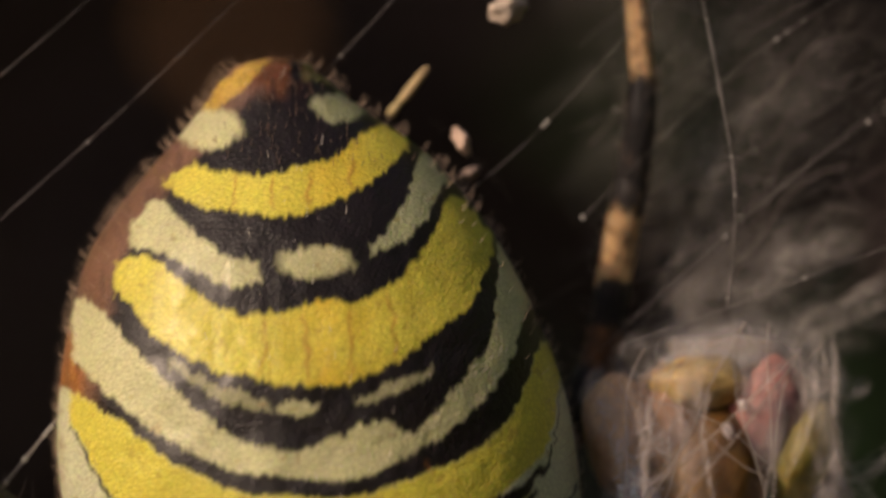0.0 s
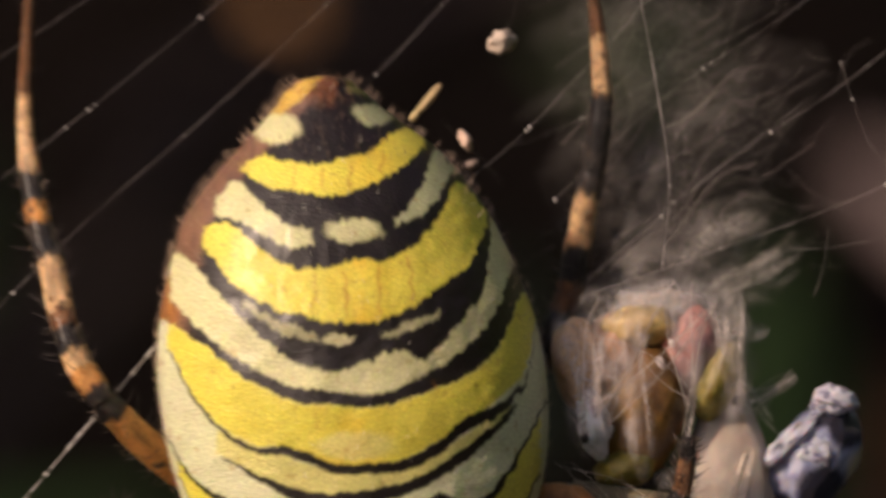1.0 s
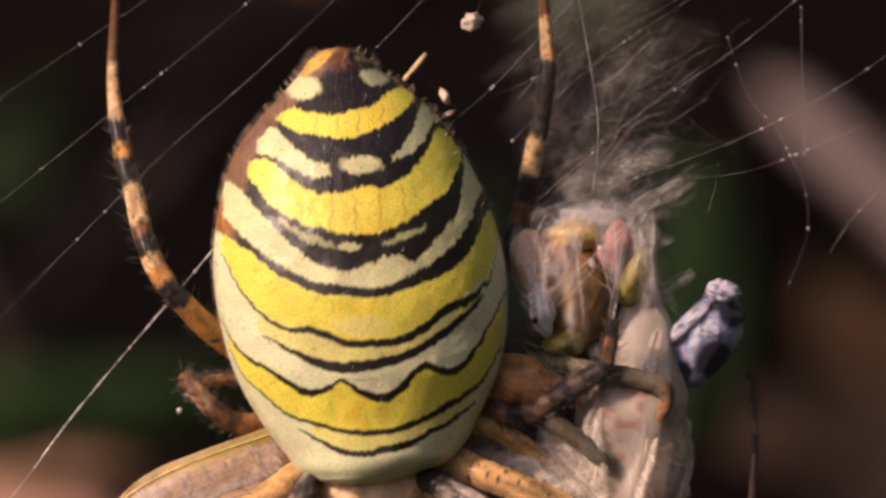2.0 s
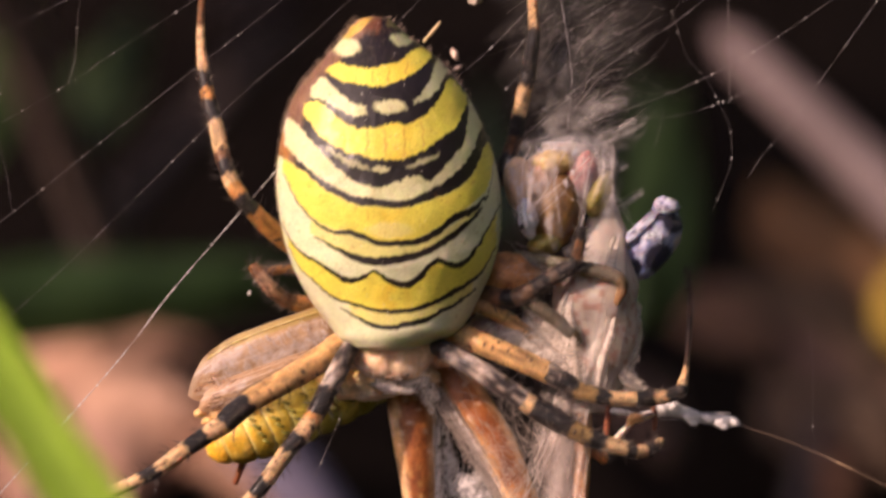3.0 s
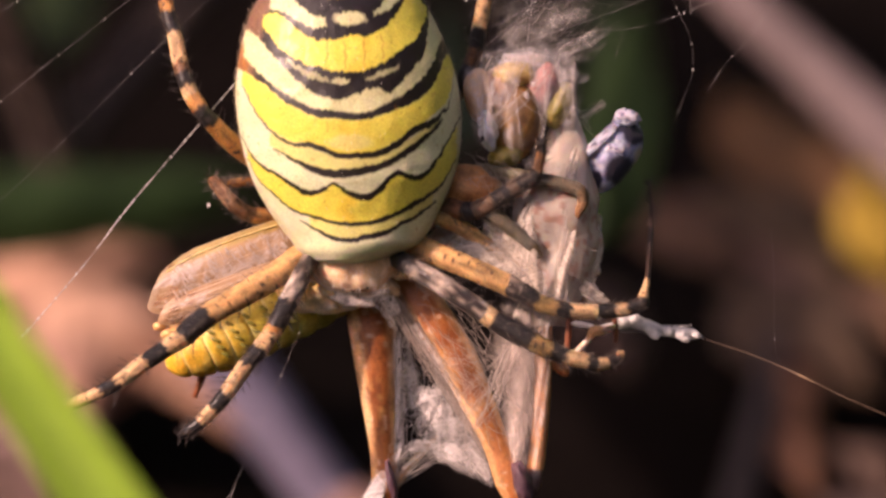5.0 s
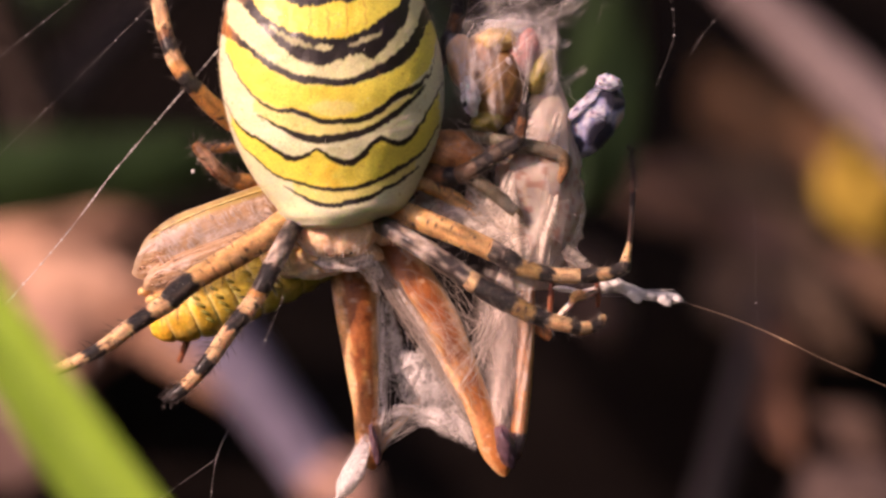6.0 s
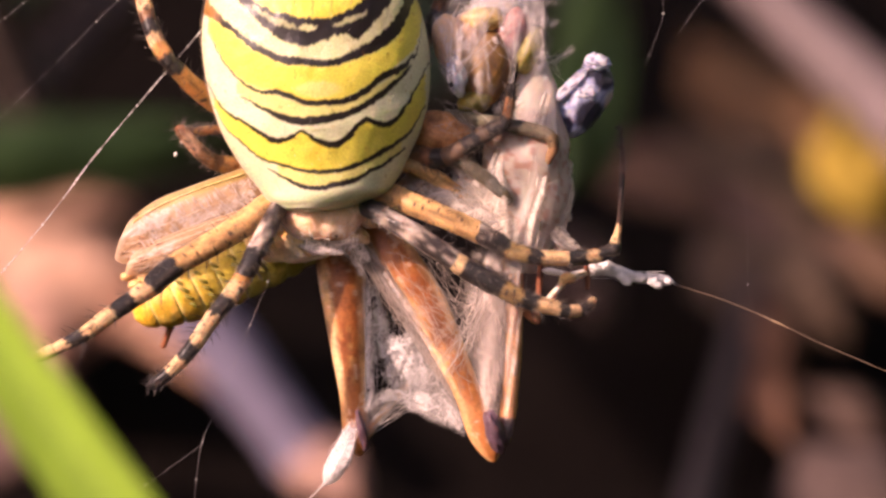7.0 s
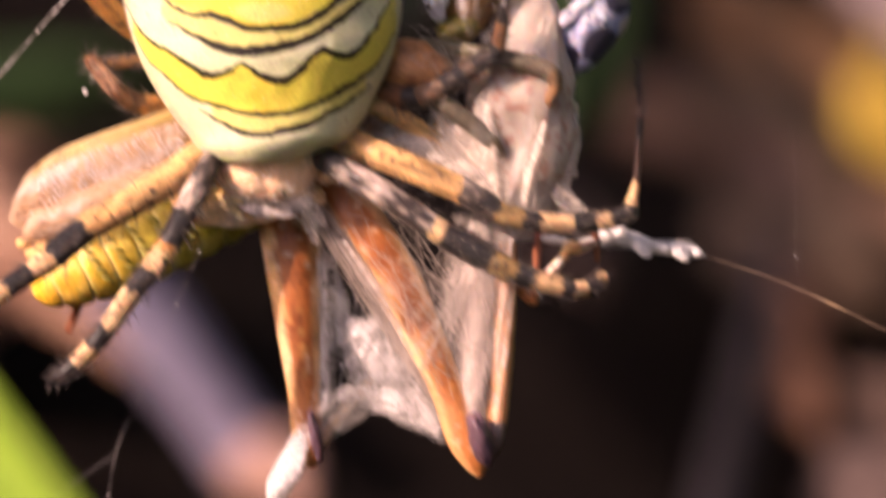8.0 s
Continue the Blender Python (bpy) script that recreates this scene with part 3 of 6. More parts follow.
    lay(spot(738, 330, 40, 14), IVORY, 0.35)
    # dirt freckles
    freck = (lattice(u, v, 5, 21) * lattice(u, v, 9, 22) > 0.42)
    lay(freck * (col[:, 1] > 0.3), (0.35, 0.20, 0.04), 0.35)
    return col


def abdomen_depth(v):
    """Half thickness and middle depth of the abdomen at v."""
    half = 0.5 * (hermite(EDGE_R, v) - hermite(EDGE_L, v))
    blunt = hermite([(380, 0.72), (430, 0.72), (470, 0.76), (500, 0.86), (525, 1.05), (540, 1.30), (546, 1.30)], v)
    return half * np.where(v < 400, 0.72, blunt), (v - 250) * -0.02


def build_abdomen(spider):
    rows, cols = 400, 520
    phi = np.linspace(0.0, math.pi, rows)
    v = 248.5 - 297.49 * np.cos(phi)
    left, right = hermite(EDGE_L, v), hermite(EDGE_R, v)
    half, mid = 0.5 * (right - left), 0.5 * (left + right)
    thick, middle = abdomen_depth(v)
    a = np.linspace(0, 2 * math.pi, cols, endpoint=False)
    U = mid[:, None] + half[:, None] * np.cos(a)[None, :]
    Y = middle[:, None] - thick[:, None] * np.sin(a)[None, :] * (0.94 + 0.06 * np.abs(np.sin(a))[None, :])
    V = np.repeat(v[:, None], cols, 1)
    # shallow furrows between the segments
    dent = 1.2 * np.sin((V + 0.0012 * (U - 738) ** 2) / 55.0 * math.pi) * np.sin(phi)[:, None]
    front = np.maximum(np.sin(a), 0)[None, :]
    pleat = 0.9 * np.abs(np.sin((U - 738) / (half[:, None] * 0.42) * math.pi)) ** 0.5 * np.clip((330 - V) / 120, 0, 1) * np.sin(phi)[:, None]
    Y = Y + dent * front - pleat * front
    u, vv, y = U.ravel(), V.ravel(), Y.ravel()
    y = y + (1.5 * lattice(u, vv, 26, 51) + 0.5 * lattice(u, vv, 9, 52)) * np.repeat(np.sin(phi), cols)
    geo = Geo()
    pts = np.stack([(u - 784) * UNIT, y * UNIT, (441 - vv) * UNIT], 1)
    geo.grid([Vector(p) for p in pts], [tuple(c) for c in stripes(u, vv)], rows, cols, wrap=True)
    ob = part("abdomen", geo, SKIN, spider, "yellow and cream abdomen with wavy black stripes")
    hairs = Geo()
    for k in range(1300):
        t = rng.uniform(-45, 520)
        ang = math.pi / 2 + rng.gauss(0, 0.2) if k % 18 == 0 else rng.choice((0, math.pi, math.pi)) + rng.gauss(0, 0.22)
        l, r = float(hermite(EDGE_L, np.array([t]))[0]), float(hermite(EDGE_R, np.array([t]))[0])
        th, md = abdomen_depth(np.array([t]))
        h, m = 0.5 * (r - l), 0.5 * (l + r)
        base = P(m + h * math.cos(ang) * 0.99, t, (float(md[0]) - float(th[0]) * math.sin(ang) * 0.99) / 45)
        out = Vector((math.cos(ang), -math.sin(ang) * 1.1, 0.75 + rng.uniform(-0.2, 0.4))).normalized()
        size = rng.uniform(5, 11) * UNIT
        # every 18th hair, down the middle, is tinted pale as a painted glint
        hairs.tube([base, base + out * size * 0.6, base + out * size + Vector((0, 0, size * 0.25))],
                   [0.35 * UNIT, 0.25 * UNIT, 0.08 * UNIT], [(0.78, 0.74, 0.66) if k % 18 == 0 else (0.40, 0.30, 0.22)] * 3, sides=3, caps=False)
    for k in range(160):
        t = rng.uniform(-47, 40)
        l, q = float(hermite(EDGE_L, np.array([t]))[0]), float(hermite(EDGE_R, np.array([t]))[0])
        th, md = abdomen_depth(np.array([t]))
        ang = math.pi / 2 + rng.gauss(0, 0.5)
        base = P(0.5 * (l + q) + 0.5 * (q - l) * math.cos(ang), t, (float(md[0]) - float(th[0]) * math.sin(ang) * 0.99) / 45)
        size = rng.uniform(5, 11) * UNIT
        way = Vector((rng.uniform(-0.3, 0.3), -0.7, 0.8)).normalized()
        hairs.tube([base, base + way * size * 0.5, base + way * size], [0.4 * UNIT, 0.3 * UNIT, 0.1 * UNIT], [(0.17, 0.11, 0.08)] * 3, sides=3, caps=False)
    part("hairs", hairs, HAIR, ob, "short pale hairs", kind="stuff")


def bristles(nodes, count, length, tint=(0.03, 0.022, 0.018), thick=0.6):
    geo = Geo()
    pts, radii, _ = smooth_line(nodes, 3)
    for _ in range(count):
        i = rng.randrange(1, len(pts) - 1)
        way = (pts[i + 1] - pts[i - 1]).normalized()
        side = Vector((rng.uniform(-1, 1), rng.uniform(-1, 1), rng.uniform(-1, 1)))
        side = (side - way * side.dot(way)).normalized()
        out = (side + way * rng.uniform(0.2, 0.9)).normalized()
        size = rng.uniform(0.5, 1.2) * length * UNIT
        base = pts[i] + side * radii[i] * 0.9
        geo.tube([base, base + out * size * 0.5, base + out * size + way * size * 0.1], [thick * UNIT, thick * 0.7 * UNIT, thick * 0.15 * UNIT],
                 [tint] * 3, sides=3, caps=False)
    return geo


def leg_tube(nodes, sides=16, rough=0.05):
    """A leg stretch with uneven skin: ragged bands, streaks along it and dark specks."""
    geo = Geo()
    pts, radii, tints = smooth_line(nodes, 1.5)
    n = len(pts)
    plain = list(tints)
    for i in range(n):
        near = [plain[max(0, min(n - 1, i + k))] for k in (-1, 0, 1)]
        if GREYHAIR not in near:
            tints[i] = tuple(sum(c[q] for c in near) / 3 for q in range(3))
    side = None
    ring, cols = [], []
    seed = nodes[0][0] * 0.37
    for i in range(n):
        way = (pts[min(i + 1, n - 1)] - pts[max(i - 1, 0)]).normalized()
        if side is None:
            side = way.cross(Vector((0, 1, 0.01))).normalized()
        side = (side - way * side.dot(way)).normalized()
        up = way.cross(side)
        for k in range(sides):
            a = 2 * math.pi * k / sides
            c, q = math.cos(a), math.sin(a)
            lump = 1 + rough * noise.noise(Vector((c * 1.5 + seed, q * 1.5, i * 0.09))) + rough * 0.6 * noise.noise(Vector((c * 4, q * 4 + seed, i * 0.4)))
            ring.append(pts[i] + side * (c * radii[i] * lump) + up * (q * radii[i] * lump))
            shift = int(round(4.0 * noise.noise(Vector((c * 3, q * 3, seed + i * 0.05))) + 4.0 * noise.noise(Vector((c * 10, q * 10, seed)))))
            tint = tints[max(0, min(n - 1, i + shift))]
            lum = tint[0]
            streak = noise.noise(Vector((c * 6, q * 6, i * 0.035 + seed)))
            speck = noise.noise(Vector((c * 5 + 9, q * 5, i * 0.22 + seed)))
            if tint == GREYHAIR:
                hair = noise.noise(Vector((c * 11, q * 11, i * 0.06 + seed)))
                tint = mixc((0.03, 0.022, 0.02), (0.50, 0.41, 0.34), min(1, max(0, 0.26 + 1.5 * hair + 0.6 * streak)))
            elif lum > 0.12:
                tint = mixc(tint, tuple(x * (0.45 if streak < 0 else 1.2) for x in tint), min(1, abs(streak) * 1.9))
                if speck > 0.42:
                    tint = mixc(tint, (0.05, 0.03, 0.02), min(1, (speck - 0.42) * 9))
            else:
                hair = noise.noise(Vector((c * 11 + 4, q * 11, i * 0.08 + seed)))
                tint = mixc(tint, (0.30, 0.22, 0.17), min(0.14, max(0, 0.8 * hair + 0.5 * streak - 0.22)))
            cols.append(tint)
    geo.grid(ring, cols, n, sides, wrap=True)
    geo.faces.append(tuple(range(sides))[::-1])
    geo.faces.append(tuple((n - 1) * sides + k for k in range(sides)))
    return geo


def build_leg(spider, upper, shin, foot, label, hair=26, length=13):
    """A leg in three runs of nodes (u, v, depth, radius, tint of the stretch that follows)."""
    leg = part("leg", leg_tube(upper), LEG, spider, label)
    for name, run in (("shin", shin), ("foot", foot)):
        if run:
            part(name, leg_tube(run), LEG, leg)
    part("bristles", bristles(upper + (shin or [])[1:] + (foot or [])[1:4], int(hair * 3.4), length * 1.6, thick=0.95), HAIR, leg, "dark stiff bristles", kind="stuff")
    end = (foot or shin or upper)[-3:]
    part("tuft", bristles(end, hair * 2, 13, (0.05, 0.035, 0.03), 0.7), HAIR, leg, "bristly foot tip", kind="stuff")
    part("fuzz", bristles(upper + (shin or [])[1:] + (foot or [])[1:4], hair * 8, 11, (0.34, 0.27, 0.21), 0.32), HAIR, leg, "fine pale fuzz", kind="stuff")
    return leg


def build_spider():
    spider = thing("wasp_spider", P(738, 300, -1.6), "black, yellow and cream striped spider hanging head down on its prey", "spider")
    build_abdomen(spider)
    # carapace
    geo = Geo()
    line, rr, _ = smooth_line([(752, 492, 0.2, 40, None), (750, 512, 0.0, 62, None), (747, 532, -0.2, 74, None), (744, 552, -0.25, 73, None), (742, 570, -0.25, 66, None), (742, 583, -0.2, 54, None),
                               (743, 591, -0.1, 38, None), (744, 596, 0.1, 12, None)], 1.5)
    ring, tints, sides = [], [], 60
    for p, r in zip(line, rr):
        for j in range(sides):
            q = 2 * math.pi * j / sides
            c, sn = math.cos(q), math.sin(q)
            spot = Vector((c * r, 0, p.z)) / (20 * UNIT)
            lump = 1 + 0.06 * noise.noise(spot * 0.9) + 0.03 * noise.noise(spot * 2.6)
            groove = 0.10 * max(0, 1 - abs(c) * 5)
            ring.append(p + Vector((c * r * lump, sn * r * (0.46 * lump - groove), 0)))
            k = 0.5 + 0.6 * noise.noise(spot * 1.1 + Vector((4, 0, 0))) + 0.5 * noise.noise(Vector((spot.x * 4, 7, spot.z * 0.8)))
            tints.append(mixc((0.58, 0.34, 0.15), (0.82, 0.59, 0.39), min(1, max(0, k))))
    geo.grid(ring, tints, len(line), sides, wrap=True)
    head = part("carapace", geo, CARAPACE, spider, "silvery haired tan carapace")
    geo = Geo()
    geo.ball(P(750, 590, -0.55), (Vector((20 * UNIT, 0, 0)), Vector((0, 0.0003, 0)), Vector((0, 0, 3 * UNIT))), BROWN, 12, 18, 0.3)
    for k in (0, 2, 3, 5):
        geo.ball(P(726 + k * 8.5, 588 + 3 * math.sin(k), -0.78 + 0.0004 * (k * 8.5 - 22) ** 2), (Vector((2.6 * UNIT, 0, 0)), Vector((0, 2.6 * UNIT, 0)), Vector((0, 0, 2.6 * UNIT))), BLACK, 8, 10)
    part("eye_region", geo, LEG, head, "dark eye region with small black eyes")
    down = Geo()
    for _ in range(260):
        u = rng.uniform(682, 808)
        base = P(u, rng.uniform(542, 590), -0.98 + 0.00013 * (u - 745) ** 2)
        size = rng.uniform(5, 13) * UNIT
        way = Vector((rng.uniform(-0.3, 0.3), -0.6, -1)).normalized()
        down.tube([base, base + way * size * 0.5, base + way * size], [0.3 * UNIT, 0.25 * UNIT, 0.08 * UNIT], [(0.84, 0.76, 0.66)] * 3, sides=3, caps=False)
    part("hairs", down, HAIR, head, "silvery hairs", kind="stuff")
    for u, v, y, a, b, tilt in ((672, 560, 0.1, 20, 15, 0.5), (690, 582, 0.3, 22, 13, 0.35), (822, 556, 0.1, 22, 15, -0.4), (806, 584, 0.3, 22, 14, -0.6)):
        geo = Geo()
        c, sn = math.cos(tilt), math.sin(tilt)
        geo.ball(P(u, v, y), (Vector((a * c * UNIT, 0, a * sn * UNIT)), Vector((0, 13 * UNIT, 0)), Vector((-b * sn * UNIT, 0, b * c * UNIT))), TAN, 20, 26, 0.2, seed=u * 0.3,
                 fn=lambda d: mixc((0.50, 0.28, 0.11), (0.74, 0.54, 0.34), min(1, max(0, 0.5 + 0.9 * noise.noise(d * 3 + Vector((u, 0, 0)))))))
        part("hip", geo, CARAPACE, spider, "tan translucent hip of a leg")
    up = "upper leg banded black and tan"
    low = "front leg banded black and tan"
    build_leg(spider,
              [(600, 375, 2, 20, ORANGE), (560, 352, 1.2, 19, ORANGE), (520, 322, 0.4, 17, ORANGE), (492, 292, -0.2, 15, BLACK), (478, 278, -0.4, 13, BLACK)],
              [(480, 282, -0.4, 14, BLACK), (472, 268, -0.4, 15, ORANGE), (460, 250, -0.3, 15, TAN), (451, 230, -0.2, 14.5, BLACK), (443, 208, 0, 14, BROWN), (438, 190, 0.2, 14, TAN), (427, 138, 0.8, 13.5, BLACK), (420, 120, 1, 13, BLACK)],
              [(421, 122, 1, 13, BLACK), (415, 98, 1.2, 13, ORANGE), (411, 78, 1.4, 12, BLACK), (405, 45, 1.6, 10.5, TAN), (401, 5, 1.8, 8.5, TAN), (400, -35, 2, 7, BROWN), (404, -120, 2, 5, BROWN), (410, -230, 2, 3, BROWN)],
              up, 30, 14)
    build_leg(spider,
              [(905, 270, 3.5, 16, BROWN), (930, 232, 3, 16, BLACK), (948, 200, 2.6, 15, BLACK)],
              [(946, 204, 2.6, 15, BLACK), (952, 188, 2.6, 14, BROWN), (960, 160, 2.5, 14, BLACK), (966, 122, 2.4, 13.5, TAN), (977, 72, 2.2, 13, BLACK), (983, 48, 2.2, 13, BLACK)],
              [(982, 50, 2.2, 13, BLACK), (988, 10, 2, 12, BLACK), (992, -22, 2, 11, BLACK), (992, -32, 2, 10, TAN), (988, -92, 2, 8, BROWN), (982, -150, 2, 5, BROWN), (976, -260, 2, 3, BROWN)],
              up, 22, 10)
    build_leg(spider,
              [(720, 525, 1.5, 16, AMBER), (670, 520, 0.4, 22, AMBER), (600, 568, -0.8, 23, AMBER), (520, 615, -1.6, 21, AMBER), (488, 634, -1.9, 20, BLACK), (448, 668, -2.2, 20, BLACK)],
              [(452, 664, -2.2, 19, BLACK), (442, 674, -2.2, 18, TAN), (415, 692, -2.4, 16, BLACK), (380, 715, -2.6, 15, TAN), (345, 742, -2.7, 14, TAN)],
              [(350, 738, -2.7, 14, TAN), (328, 753, -2.8, 13, BLACK), (300, 768, -2.8, 12, TAN), (262, 785, -2.8, 11, TAN), (225, 800, -2.8, 9, BLACK), (200, 812, -2.8, 6, BLACK)],
              low, 40, 16)
    build_leg(spider,
              [(710, 530, 1.2, 14, BLACK), (672, 532, -0.5, 16, GREYHAIR), (645, 580, -1.4, 18, GREYHAIR), (628, 612, -1.8, 18, BLACK), (612, 645, -2, 17, BLACK)],
              [(614, 641, -2, 17, BLACK), (606, 655, -2, 17, ORANGE), (598, 668, -2.1, 16, TAN), (580, 692, -2.2, 16, BLACK), (555, 722, -2.3, 15, TAN), (530, 758, -2.4, 14, TAN)],
              [(532, 755, -2.4, 14, TAN), (520, 772, -2.4, 14, BLACK), (498, 798, -2.4, 13, TAN), (474, 822, -2.4, 12, BLACK), (452, 838, -2.3, 10, BLACK), (438, 846, -2.2, 5, BLACK)],
              low, 46, 15)
    build_leg(spider,
              [(790, 520, 1.5, 18, AMBER), (850, 512, 0.2, 21, AMBER), (900, 530, -0.6, 21, AMBER), (960, 555, -1, 20, AMBER), (1016, 580, -1.2, 19, GREYHAIR), (1038, 592, -1.2, 18, BLACK), (1056, 600, -1.2, 17, BLACK)],
              [(1052, 598, -1.2, 17, BLACK), (1066, 610, -1.2, 16, (0.30, 0.19, 0.07)), (1100, 620, -1.1, 15, BLACK), (1126, 625, -1, 14, TAN), (1172, 627, -0.8, 14, BLACK)],
              [(1168, 627, -0.8, 14, BLACK), (1204, 625, -0.6, 13, TAN), (1226, 622, -0.5, 12.5, BLACK), (1252, 612, -0.4, 12, BLACK), (1254, 602, -0.3, 10, TAN), (1261, 572, 0, 5.5, (0.03, 0.013, 0.008)), (1266, 530, 1.2, 4.5, (0.015, 0.008, 0.006)), (1270, 480, 2.2, 5, (0.035, 0.014, 0.008)), (1270, 430, 3, 3, (0.015, 0.008, 0.006)), (1266, 395, 3.4, 1, (0.015, 0.008, 0.006))],
              low, 40, 13)
    build_leg(spider,
              [(800, 530, 1, 14, BLACK), (828, 538, -0.8, 17, BLACK), (848, 550, -1.2, 17, GREYHAIR), (900, 580, -1.8, 19, GREYHAIR), (958, 618, -2, 18, GREYHAIR), (975, 630, -2, 17, TAN)],
              [(970, 626, -2, 17, TAN), (990, 640, -2, 18, BLACK), (1030, 664, -2, 19, BLACK), (1056, 678, -2, 17, (0.30, 0.19, 0.07)), (1088, 694, -1.9, 16, BLACK), (1112, 702, -1.8, 15, BLACK)],
              [(1108, 701, -1.8, 15, BLACK), (1120, 706, -1.8, 15, TAN), (1154, 714, -1.6, 14, BLACK), (1172, 719, -1.5, 13, TAN), (1192, 716, -1.3, 12, BLACK), (1210, 706, -1.2, 9, TAN), (1216, 696, -1.1, 6, TAN)],
              "front leg with grey hairy thigh and black and tan bands", 44, 14)
    build_leg(spider,
              [(860, 470, 1.6, 22, (0.46, 0.18, 0.045)), (900, 445, 0.7, 22, (0.22, 0.10, 0.045)), (940, 450, 0.2, 19, BLACK), (960, 450, 0, 16, BROWN)],
              [(956, 450, 0, 16, (0.12, 0.07, 0.04)), (990, 433, -0.2, 16, BLACK), (1020, 414, -0.25, 15, (0.07, 0.045, 0.03)), (1035, 405, -0.3, 15, BLACK), (1062, 392, -0.4, 13, BLACK)],
              [(1060, 396, -0.4, 12, BLACK), (1068, 375, -0.5, 10, BROWN), (1074, 345, -0.6, 9, BLACK), (1076, 322, -0.7, 7, BLACK)],
              "short tucked leg, brown and black", 34, 12)
    build_leg(spider,
              [(620, 470, 2, 17, ORANGE), (590, 462, 1.5, 16, ORANGE), (566, 458, 1.2, 15, BROWN), (548, 452, 1, 13, BROWN)],
              [(552, 454, 1, 13, BROWN), (530, 436, 0.8, 13, (0.34, 0.20, 0.12)), (505, 408, 0.8, 12, BROWN), (494, 394, 1, 9, BROWN)],
              [(496, 398, 1, 8, BROWN), (520, 402, 1.4, 8, ORANGE), (560, 398, 1.8, 8, ORANGE), (590, 398, 2, 8, BROWN)],
              "short tucked leg, brown and bristly", 46, 13)
    part("thigh", leg_tube([(840, 452, 1.2, 14, AMBER), (891, 460, 0.4, 15, AMBER), (935, 480, 0.4, 14, AMBER), (985, 512, 0.7, 11, ORANGE), (1005, 526, 0.9, 3, ORANGE)]), LEG, spider, "amber thigh of a tucked leg")
    for s in (-1, 1):
        geo = Geo()
        geo.tube(*smooth_line([(735 + 14 * s, 590, 0.2, 9, BROWN), (735 + 20 * s, 606, 0.0, 7, TAN), (735 + 14 * s, 620, 0.2, 4, BROWN)]), sides=10)
        part("palp", geo, LEG, spider)
    return spider


